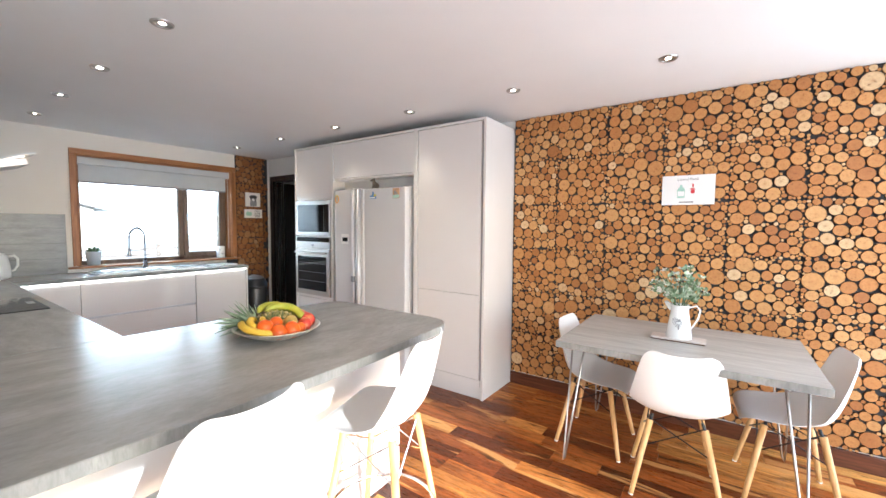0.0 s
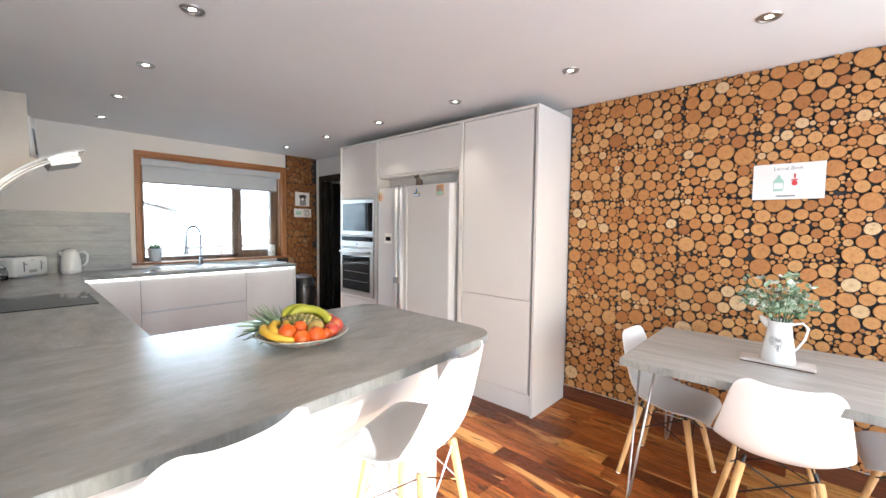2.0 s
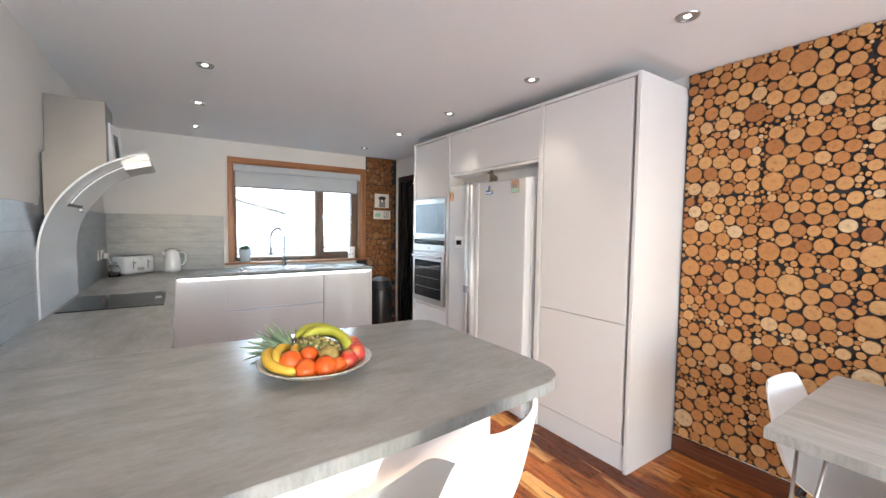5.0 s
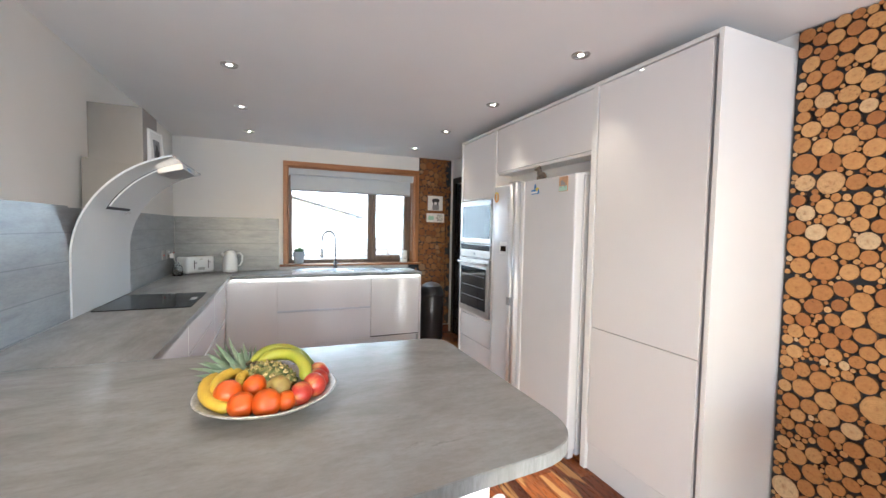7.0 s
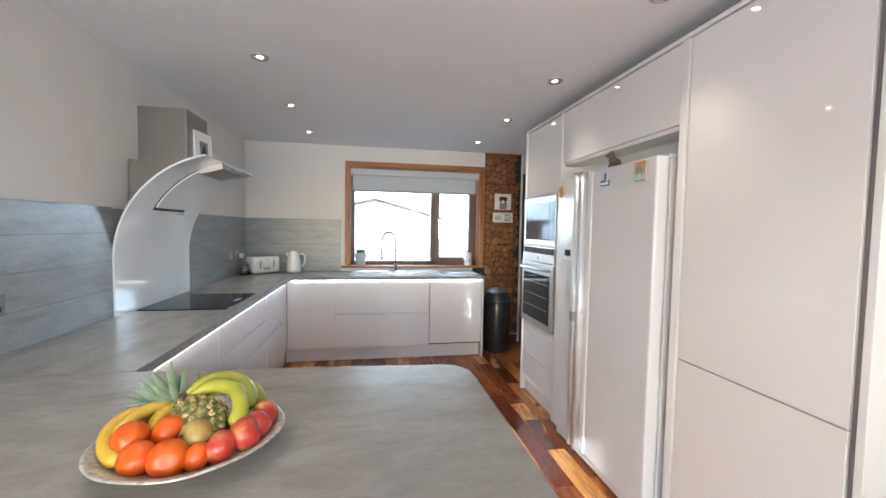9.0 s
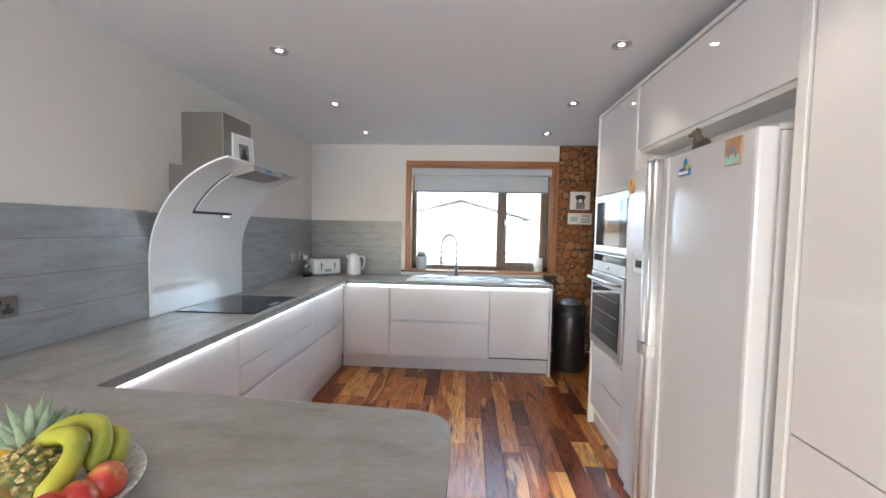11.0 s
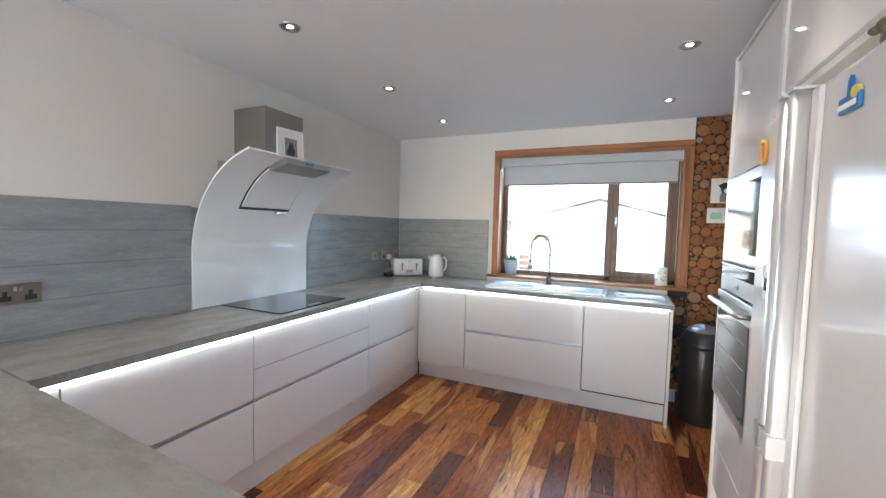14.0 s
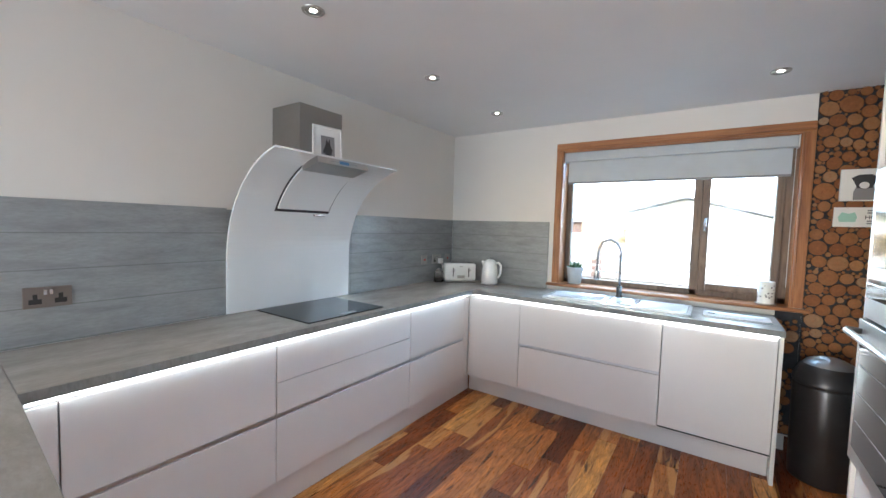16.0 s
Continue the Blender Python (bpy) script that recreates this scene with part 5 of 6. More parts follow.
part("base", prism(round_rect(0.205, 0.395, 2.23, 2.57, 0.02), TOPZ + 0.0005, TOPZ + 0.003, 0), "ceramic", mat_)
part("sponge_slot", box(0.25, 0.29, 2.25, 2.29, TOPZ + 0.0045, TOPZ + 0.012, 0.002), "grey_plastic", mat_)

M["pot_grey"] = plain("pale_blue_grey_pot", (0.42, 0.46, 0.50), 0.45, vary=0.05)
M["leaf_dark"] = skin("succulent_leaf", [(0.3, (0.03, 0.075, 0.03)), (0.7, (0.08, 0.15, 0.06))], 30, 0.4)
pot = thing("potted_succulent", pose(-0.062, 1.262, 0.972), "small succulent in a ribbed pale grey pot on the sill", "plant")
prof = [(0, 0), (0.050, 0)]
for i in range(9):
    t = i / 8
    prof += [(0.051 + 0.017 * t, 0.006 + 0.125 * t), (0.0535 + 0.017 * t, 0.013 + 0.125 * t)]
prof += [(0.072, 0.148), (0.066, 0.148), (0.064, 0.128), (0, 0.126)]
part("pot", lathe(prof, 32), "pot_grey", pot, "ribbed pale grey pot", True)
for i in range(11):
    a, tilt = i * 2.4, 0.25 + 0.09 * i
    out = Vector((math.cos(a), math.sin(a), 0))
    way = (out * math.sin(tilt) + Vector((0, 0, math.cos(tilt)))).normalized()
    root = Vector((0, 0, 0.125)) + out * 0.012
    ln = 0.085 - 0.003 * i
    part("leaf", tube([root, root + way * ln * 0.35, root + way * ln * 0.75 + Vector((0, 0, 0.004)), root + way * ln], [0.007, 0.013, 0.010, 0.001], 8), "leaf_dark", pot, "", True)

lan = thing("tealight_holder", pose(-0.055, 2.575, 0.972), "white ceramic tealight holder pierced with small holes on the sill", "candle holder")
part("saucer", lathe([(0, 0), (0.058, 0), (0.062, 0.006), (0.05, 0.007), (0, 0.007)], 28), "steel", lan, "", True)
part("cup", lathe([(0.048, 0.007), (0.048, 0.155), (0.044, 0.155), (0.044, 0.010), (0, 0.010)], 28), "ceramic", lan, "", True)
hole_rng = random.Random(2)
for i in range(26):
    a, z = hole_rng.uniform(-1.9, 1.9), hole_rng.uniform(0.03, 0.14)
    bm = lathe([(0, 0), (hole_rng.choice((0.004, 0.006)), 0), (0.003, 0.0008), (0, 0.0008)], 8)
    bmesh.ops.transform(bm, matrix=pose(0.0482 * math.cos(a), 0.0482 * math.sin(a), z, 0, 90, math.degrees(a)), verts=bm.verts)
    part("hole", bm, "grey_plastic", lan)

ke = thing("kettle", pose(0.185, 0.552, TOPZ, 0, 0, 0), "cream white textured jug kettle with a chrome base ring", "kettle")
part("base_ring", lathe([(0, 0), (0.080, 0), (0.081, 0.014), (0.076, 0.018), (0, 0.018)], 32), "chrome", ke, "", True)
part("body", lathe([(0, 0.018), (0.077, 0.018), (0.077, 0.05), (0.073, 0.13), (0.062, 0.195), (0.058, 0.215), (0.054, 0.222), (0, 0.224)], 32), "ceramic", ke, "", True)
part("lid", lathe([(0, 0.224), (0.046, 0.224), (0.040, 0.236), (0.012, 0.242), (0, 0.243)], 28), "ceramic", ke, "", True)
part("lid_grip", tube([(-0.03, 0, 0.236), (-0.015, 0, 0.252), (0.015, 0, 0.252), (0.03, 0, 0.236)], 0.004, 8), "chrome", ke, "", True)
part("handle", tube([(0.005, 0.058, 0.205), (0.008, 0.095, 0.212), (0.01, 0.118, 0.185), (0.01, 0.115, 0.12), (0.006, 0.095, 0.08), (0, 0.074, 0.072)], [0.011, 0.012, 0.011, 0.0105, 0.010, 0.009], 10), "ceramic", ke, "curved cream handle", True)
part("spout", tube([(0, -0.05, 0.18), (0, -0.072, 0.205), (0, -0.082, 0.216)], [0.022, 0.017, 0.013], 12), "ceramic", ke, "", True)

to = thing("toaster", pose(0.215, 0.235, TOPZ, 0, 0, 44), "cream white four-slot toaster with chrome trim in the corner", "toaster")
bm = box(-0.09, 0.09, -0.15, 0.15, 0.018, 0.185, 0.028)
part("body", bm, "ceramic", to, "", True)
part("base", box(-0.087, 0.087, -0.147, 0.147, 0.004, 0.019, 0.004), "chrome", to)
for y in (-0.075, 0.075):
    part("lever_slot", box(0.0895, 0.0912, y - 0.004, y + 0.004, 0.06, 0.145, 0), "black", to)
    part("lever", box(0.091, 0.108, y - 0.016, y + 0.016, 0.118, 0.128, 0.003), "chrome", to)
    for x in (-0.04, 0.04):
        part("slot", box(x - 0.014, x + 0.014, y - 0.055, y + 0.055, 0.1845, 0.1862, 0), "black", to)
part("dial_panel", box(0.0895, 0.0915, -0.035, 0.035, 0.045, 0.072, 0.001), "steel", to)
part("badge", box(0.0895, 0.0905, -0.015, 0.015, 0.152, 0.160, 0), "steel", to)
part("foot_strip", box(-0.08, 0.08, -0.14, 0.14, 0.0005, 0.004, 0), "black", to)

jar = thing("glass_jar", pose(0.372, 0.105, TOPZ), "small clear glass storage jar beside the toaster", "jar")
part("jar", lathe([(0, 0), (0.042, 0), (0.046, 0.006), (0.046, 0.075), (0.034, 0.092), (0.034, 0.098), (0.031, 0.098), (0.031, 0.09), (0.043, 0.073), (0.043, 0.008), (0, 0.006)], 28), "glass", jar, "", True)
part("lid", lathe([(0, 0.098), (0.036, 0.098), (0.036, 0.106), (0.014, 0.112), (0.018, 0.126), (0.010, 0.136), (0, 0.137)], 24), "glass", jar, "glass lid with a knob", True)

M["brass_plate"] = plain("brushed_nickel_plate", (0.24, 0.21, 0.19), 0.4, 0.8)


def socket(x0, x1, z0, z1, material, label, red=False, double=True):
    s = thing("wall_socket", pose(0, 0, 0), label, "socket", "sockets on the splashback")
    part("plate", box(x0, x1, 0.0115, 0.018, z0, z1, 0.002), material, s)
    w = x1 - x0
    if double:
        for c in (x0 + w * 0.24, x1 - w * 0.24):
            part("earth_slot", box(c - 0.007, c + 0.007, 0.018, 0.0186, z0 + 0.036, z0 + 0.056, 0), "black", s)
            part("pin_slots", box(c - 0.019, c + 0.019, 0.018, 0.0188, z0 + 0.016, z0 + 0.036, 0), "black", s)
        for c in (x0 + w * 0.44, x1 - w * 0.44):
            part("switch", box(c - 0.006, c + 0.006, 0.018, 0.022, z1 - 0.032, z1 - 0.012, 0.001), "chrome", s)
    elif red:
        M.setdefault("red_plastic", plain("red_plastic", (0.55, 0.03, 0.025), 0.35))
        part("switch", box(x0 + w * 0.38, x0 + w * 0.62, 0.018, 0.024, z0 + 0.034, z1 - 0.034, 0.002), "red_plastic", s, "red isolator switch")
    return s


socket(2.969, 3.116, 1.064, 1.149, "brass_plate", "brushed metal double wall socket on the splashback")
socket(0.445, 0.535, 1.078, 1.164, "steel", "small metal cooker switch with a red rocker", True, False)
socket(0.215, 0.360, 1.076, 1.162, "steel", "metal double wall socket in the corner")
socket(0.06, 0.145, 1.078, 1.162, "steel", "small metal wall switch in the corner", True, False)
pl = thing("plug", pose(0.25, 0.02, 1.10), "white plug pushed into the wall socket", "plug")
part("body", box(-0.024, 0.024, 0, 0.034, -0.024, 0.024, 0.006), "paper", pl)
part("cable", tube([(0, 0.03, -0.02), (0, 0.05, -0.08), (-0.03, 0.06, -0.15), (-0.06, 0.10, -0.183)], 0.0035, 8), "paper", pl, "", True)

pb = thing("pedal_bin", pose(0.262, 2.86, 0), "tall charcoal metal bin with a domed silver lid", "bin")
M["bin_dark"] = plain("charcoal_metal", (0.055, 0.052, 0.052), 0.32, 0.6, vary=0.15)
M["bin_lid"] = plain("silver_grey_lid", (0.30, 0.29, 0.29), 0.3, 0.7, vary=0.1)
part("body", lathe([(0, 0.0), (0.150, 0.0), (0.154, 0.012), (0.158, 0.56), (0.158, 0.575), (0, 0.575)], 40), "bin_dark", pb, "", True)
part("collar", lathe([(0.159, 0.575), (0.163, 0.580), (0.163, 0.600), (0.158, 0.612), (0.150, 0.64), (0.132, 0.675), (0.118, 0.69)], 40), "bin_dark", pb, "", True)
part("dome", lathe([(0.119, 0.688), (0.105, 0.708), (0.07, 0.726), (0.03, 0.734), (0, 0.735)], 36), "bin_lid", pb, "silver domed flap", True)
bm = lathe([(0, 0), (0.05, 0.0), (0.052, 0.006), (0.04, 0.008), (0, 0.006)], 28)
bmesh.ops.transform(bm, matrix=pose(0.045, -0.045, 0.712, 24, 24, 0), verts=bm.verts)
part("flap", bm, "bin_lid", pb, "", True)

# ---------- pictures and signs ----------
M["ink"] = plain("dark_ink", (0.045, 0.045, 0.05), 0.7)
M["ink_grey"] = plain("grey_ink", (0.25, 0.25, 0.26), 0.7)
M["mint"] = plain("mint_ink", (0.38, 0.60, 0.50), 0.7)
M["red_ink"] = plain("red_ink", (0.62, 0.06, 0.07), 0.7)
M["frame_white"] = plain("white_frame_paint", (0.78, 0.77, 0.75), 0.4)


def words(text, size, m, material, parent):
    cu = bpy.data.curves.new("lettering", "FONT")
    cu.body, cu.size, cu.align_x, cu.extrude = text, size, "CENTER", 0.0003
    tmp = bpy.data.objects.new("tmp", cu)
    scene.collection.objects.link(tmp)
    me = bpy.data.meshes.new_from_object(tmp.evaluated_get(bpy.context.evaluated_depsgraph_get()))
    bpy.data.objects.remove(tmp)
    me.materials.append(M[material])
    ob = new("lettering", me)
    ob.parent = parent
    ob.matrix_basis = m
    return ob


def flat(points, depth, m):
    """A thin cut-out shape."""
    bm = prism(points, 0, depth, 0)
    bmesh.ops.transform(bm, matrix=m, verts=bm.verts)
    return bm


def blob(cx, cy, rx, ry, n=14):
    return [(cx + rx * math.cos(2 * math.pi * i / n), cy + ry * math.sin(2 * math.pi * i / n)) for i in range(n)]


ph = thing("picture_frame", pose(1.862, 0.305, 1.752, 4, 0, -9) @ Matrix.Diagonal((1, 1, 1.15, 1)), "white framed small horse portrait standing on the cooker hood", "picture")
part("frame", box(-0.095, 0.095, -0.018, 0.0, 0.0, 0.235, 0.003), "frame_white", ph)
part("mount", box(-0.076, 0.076, 0.0002, 0.002, 0.018, 0.217, 0), "paper", ph)
part("print", box(-0.045, 0.045, 0.0022, 0.003, 0.05, 0.185, 0), "ink_grey", ph, "grey print")
part("silhouette", flat([(-0.03, 0.052), (0.03, 0.052), (0.022, 0.09), (0.03, 0.115), (0.018, 0.135), (0.010, 0.175), (0.002, 0.150), (-0.008, 0.172), (-0.016, 0.14), (-0.034, 0.105), (-0.030, 0.09), (-0.018, 0.098)], 0.0006, pose(0, 0.0032, 0, 90, 0, 180) @ pose(0, 0, -0.0006)), "ink", ph, "dark horse head shape")
part("frame_edge", box(-0.096, -0.088, -0.019, 0.005, 0.0, 0.236, 0.001), "frame_white", ph)
part("frame_edge", box(0.088, 0.096, -0.019, 0.005, 0.0, 0.236, 0.001), "frame_white", ph)
part("frame_edge", box(-0.088, 0.088, -0.019, 0.005, 0.226, 0.236, 0.001), "frame_white", ph)
part("frame_edge", box(-0.088, 0.088, -0.019, 0.005, 0.0, 0.010, 0.001), "frame_white", ph)

W_IN = pose(0, 0, 0, 90, 0, 90)
cv = thing("dog_canvas", pose(0.022, 2.985, 1.768), "square pale canvas print with a dark dog shape", "picture")
part("canvas", box(0, 0.018, -0.105, 0.105, -0.097, 0.097, 0.003), "paper", cv)
part("dog_body", flat([(-0.045, -0.09), (0.05, -0.09), (0.052, -0.03), (0.035, 0.0), (-0.03, 0.0), (-0.045, -0.04)], 0.0006, pose(0.0185, 0, 0) @ W_IN), "ink_grey", cv)
part("dog_head", flat([(-0.03, -0.02), (0.035, -0.02), (0.048, 0.02), (0.06, 0.045), (0.03, 0.062), (-0.025, 0.062), (-0.058, 0.042), (-0.045, 0.02)], 0.0006, pose(0.0192, 0, 0) @ W_IN), "ink", cv)
part("muzzle", flat(blob(0.0, -0.002, 0.022, 0.02), 0.0006, pose(0.0199, 0, 0) @ W_IN), "paper", cv)

sg = thing("wall_plaque", pose(0.022, 2.99, 1.573), "small cream plaque with green motif and dark lettering", "plaque")
part("board", box(0, 0.012, -0.127, 0.127, -0.06, 0.06, 0.002), "paper", sg)
part("motif", flat([(-0.10, -0.03), (-0.03, -0.03), (-0.022, 0.0), (-0.035, 0.03), (-0.06, 0.02), (-0.09, 0.03), (-0.108, 0.0)], 0.0006, pose(0.0124, 0, 0) @ W_IN), "mint", sg)
words("HOME", 0.034, pose(0.0128, 0.058, -0.012) @ W_IN, "ink", sg)
for z in (0.036, 0.022, -0.028, -0.042):
    part("text_bar", box(0.0122, 0.0128, 0.02, 0.10, z, z + 0.008, 0), "ink_grey", sg)

N_IN = pose(0, 0, 0, 90, 0, 0)
ps = thing("house_sign", pose(5.23, NORTH - 0.024, 1.691), "white house-name sign with bottle drawings on the log wall", "sign")
part("board", box(-0.158, 0.158, -0.006, 0.0, -0.103, 0.103, 0.0015), "paper", ps)
words("Laurel Bank", 0.027, pose(0, -0.0066, 0.066) @ N_IN, "ink_grey", ps)
part("bottle", flat([(-0.062, -0.055), (-0.018, -0.055), (-0.016, 0.0), (-0.026, 0.014), (-0.032, 0.022), (-0.034, 0.036), (-0.046, 0.036), (-0.048, 0.022), (-0.056, 0.014), (-0.064, 0.0)], 0.0005, pose(0, -0.0066, 0) @ N_IN), "mint", ps, "pale green bottle drawing")
part("bottle_label", box(-0.060, -0.020, -0.0078, -0.0072, -0.042, -0.008, 0), "paper", ps)
part("pointer", box(0.026, 0.034, -0.0078, -0.0066, 0.016, 0.042, 0), "red_ink", ps)
part("strawberry", flat(blob(0.030, -0.012, 0.013, 0.014, 10), 0.0005, pose(0, -0.0066, 0) @ N_IN), "red_ink", ps, "red drawing")
part("cap", box(0.016, 0.044, -0.0078, -0.0066, 0.002, 0.010, 0), "red_ink", ps)
part("text_bar", box(-0.05, 0.035, -0.0072, -0.0065, -0.088, -0.080, 0), "ink_grey", ps)

# ---------- on the fridge ----------
M["terracotta"] = plain("printed_tan", (0.46, 0.27, 0.15), 0.5, vary=0.2, scale=40)
M["blue_plastic"] = plain("blue_plastic", (0.03, 0.16, 0.42), 0.4)
M["yellow_plastic"] = plain("yellow_plastic", (0.65, 0.52, 0.08), 0.4)
M["gold"] = plain("orange_gold", (0.62, 0.30, 0.08), 0.4, 0.3)
mg = thing("fridge_magnet", pose(FRIDGE_X + 2.945, FF - 0.0005, 1.716), "square picture magnet with a small dog shape on the fridge", "magnet", "magnets on the fridge")
part("tile", box(-0.04, 0.04, -0.006, 0, -0.046, 0.046, 0.002), "terracotta", mg)
part("grass_band", box(-0.036, 0.036, -0.0066, -0.0061, -0.042, -0.012, 0), "mint", mg)
part("dog_shape", flat([(-0.022, -0.022), (-0.016, -0.022), (-0.012, -0.006), (0.010, -0.006), (0.014, -0.022), (0.020, -0.022), (0.020, 0.006), (0.006, 0.012), (-0.008, 0.026), (-0.024, 0.018), (-0.020, 0.004)], 0.0005, pose(0, -0.0067, 0) @ N_IN), "ink_grey", mg)
mg = thing("fridge_magnet", pose(FRIDGE_X + 2.655, FF - 0.0005, 1.700), "blue and yellow souvenir magnet on the fridge", "magnet", "magnets on the fridge")
part("base", box(-0.038, 0.040, -0.008, 0, -0.026, 0.006, 0.003), "blue_plastic", mg)
part("tower", flat([(-0.008, 0.0), (0.010, 0.0), (0.008, 0.032), (0.002, 0.044), (-0.006, 0.034)], 0.006, pose(0, -0.001, 0) @ N_IN), "blue_plastic", mg)
part("sun_patch", flat(blob(0.026, 0.006, 0.014, 0.012, 12), 0.008, pose(0, -0.001, 0) @ N_IN), "yellow_plastic", mg)
part("letter_band", box(-0.034, 0.034, -0.0095, -0.008, -0.020, -0.008, 0.001), "paper", mg)
mg = thing("fridge_magnet", pose(FRIDGE_X + 2.145, FF - 0.0005, 1.685), "orange horseshoe magnet on the freezer door", "magnet", "magnets on the fridge")
part("shoe", tube([(0.024 * math.cos(a), -0.006, 0.034 * math.sin(a)) for a in (radians(130 + 280 * i / 18) for i in range(19))], 0.006, 8), "gold", mg, "", True)
part("bow", tube([(-0.02, -0.006, 0.03), (0.0, -0.010, 0.038), (0.02, -0.006, 0.03)], 0.006, 8), "yellow_plastic", mg, "", True)

M["fur_dark"] = plain("painted_brown_fur", (0.15, 0.11, 0.075), 0.6, vary=0.7, scale=40)
fg = thing("dog_figurine", pose(FRIDGE_X + 2.60, 2.745, 1.777, 0, 0, -40) @ Matrix.Scale(0.85, 4), "small dark dog ornament sitting on the fridge", "ornament")
bm = bmesh.new()
for c, r, sc in (((0, 0.0, 0.038), 0.034, (0.85, 1.15, 1.1)), ((0, -0.018, 0.062), 0.026, (0.9, 0.9, 1.3)), ((0, -0.028, 0.098), 0.021, (0.95, 1.1, 1)), ((0, -0.050, 0.092), 0.012, (1, 1.2, 0.9)), ((-0.014, -0.02, 0.115), 0.008, (0.7, 1, 1)), ((0.014, -0.02, 0.115), 0.008, (0.7, 1, 1)), ((-0.012, -0.034, 0.02), 0.010, (0.9, 0.9, 2)), ((0.012, -0.034, 0.02), 0.010, (0.9, 0.9, 2)), ((-0.024, 0.01, 0.014), 0.016, (0.9, 1.5, 0.85)), ((0.024, 0.01, 0.014), 0.016, (0.9, 1.5, 0.85))):
    bmesh.ops.create_icosphere(bm, subdivisions=2, radius=r, matrix=Matrix.Translation(c) @ Matrix.Diagonal((*sc, 1)))
part("figure", bm, "fur_dark", fg, "", True)

# ---------- on the dining table ----------
tm = thing("serving_board", pose(5.245, 2.71, 0.7505), "pale washed wooden board with dark edge under the jug", "board")
M["board_pale"] = wood("washed_board", (0.8, 6, 6), ((0.45, 0.40, 0.37), (0.56, 0.51, 0.48), (0.64, 0.60, 0.57)), 0.55)
part("top", prism(round_rect(-0.142, 0.142, -0.06, 0.06, 0.008), 0.007, 0.016, 0.001), "board_pale", tm)
part("underside", prism(round_rect(-0.139, 0.139, -0.057, 0.057, 0.008), 0.0, 0.007, 0), "bark", tm)
jg = thing("enamel_jug", pose(5.248, 2.715, 0.767), "white enamel jug with a grey heart, filled with eucalyptus and flowers", "jug")
part("body", lathe([(0, 0), (0.068, 0), (0.070, 0.004), (0.060, 0.08), (0.049, 0.15), (0.047, 0.185), (0.053, 0.20), (0.050, 0.20), (0.046, 0.185), (0.046, 0.15), (0.05, 0.09), (0, 0.08)], 32), "ceramic", jg, "", True)
part("spout", tube([(-0.040, 0, 0.17), (-0.062, 0, 0.195), (-0.078, 0, 0.212)], [0.020, 0.016, 0.008], 10), "ceramic", jg, "", True)
part("handle", tube([(0.046, 0, 0.185), (0.085, 0, 0.200), (0.104, 0, 0.175), (0.094, 0, 0.125), (0.070, 0, 0.075), (0.058, 0, 0.06)], 0.0055, 8), "ceramic", jg, "thin white handle", True)
heart = []
for i in range(24):
    a = 2 * math.pi * i / 24
    heart.append((0.0023 * 16 * math.sin(a) ** 3, 0.0023 * (13 * math.cos(a) - 5 * math.cos(2 * a) - 2 * math.cos(3 * a) - math.cos(4 * a))))
for i, (hx, hz) in enumerate(heart):
    for k in (1.0, 0.8, 0.6, 0.38):
        px, pz = hx * k, 0.098 + hz * k
        rr = 0.070 - (pz / 0.15) * 0.021 + 0.0012
        a = px / rr
        bm = bmesh.new()
        bmesh.ops.create_icosphere(bm, subdivisions=1, radius=0.0026, matrix=Matrix.Translation((rr * math.sin(a), -rr * math.cos(a), pz)))
        part("heart_dot", bm, "ink_grey", jg)

M["eucalyptus"] = skin("eucalyptus_leaf", [(0.32, (0.08, 0.15, 0.07)), (0.5, (0.19, 0.27, 0.16)), (0.64, (0.58, 0.60, 0.50))], 24, 0.55)
M["petal"] = plain("white_petal", (0.78, 0.76, 0.72), 0.6)
fl = thing("flower_bunch", pose(5.248, 2.715, 0.93), "loose bunch of eucalyptus leaves and small white flowers in the jug", "flowers")
frng = random.Random(9)
bm_l, bm_s = bmesh.new(), bmesh.new()
tips = []
for i in range(34):
    a = frng.uniform(0, 2 * math.pi)
    lean = frng.uniform(0.05, 1.15)
    ln = frng.uniform(0.12, 0.25) * (1.0 if lean < 0.8 else 0.85)
    out = Vector((math.cos(a), math.sin(a) * 0.8, 0))
    pts = []
    for k in range(6):
        t = k / 5
        pts.append(Vector((0, 0, 0.0)) + out * 0.025 + out * ln * math.sin(lean) * t ** 1.15 + Vector((0, 0, ln * math.cos(lean * t * 0.9) * t + 0.02)))
    tube(pts, 0.0014, 5, bm_s)
    tips.append((pts[-1], (pts[-1] - pts[-2]).normalized()))
    for k in range(2, 6):
        for side in (-1, 1):
            d = (pts[k] - pts[k - 1]).normalized()
            perp = d.cross(Vector((frng.uniform(-1, 1), frng.uniform(-1, 1), frng.uniform(-0.5, 1)))).normalized() * side
            way = (perp * 0.9 + d * 0.45).normalized()
            up = way.cross(d).normalized()
            L, W = frng.uniform(0.022, 0.040), frng.uniform(0.009, 0.015)
            c = pts[k]
            s2_ = way.cross(up)
            ring = [c]
            for t, w in ((0.25, 0.75), (0.55, 1.0), (0.85, 0.6), (1.0, 0.0), (0.85, -0.6), (0.55, -1.0), (0.25, -0.75)):
                ring.append(c + way * L * t + s2_ * W * w + up * 0.006 * t * t)
            bm_l.faces.new([bm_l.verts.new(p) for p in ring])
part("stems", bm_s, "leaf_dark", fl)
tagged(part("leaves", bm_l, "eucalyptus", fl, "grey-green oval leaves"), kind="stuff")
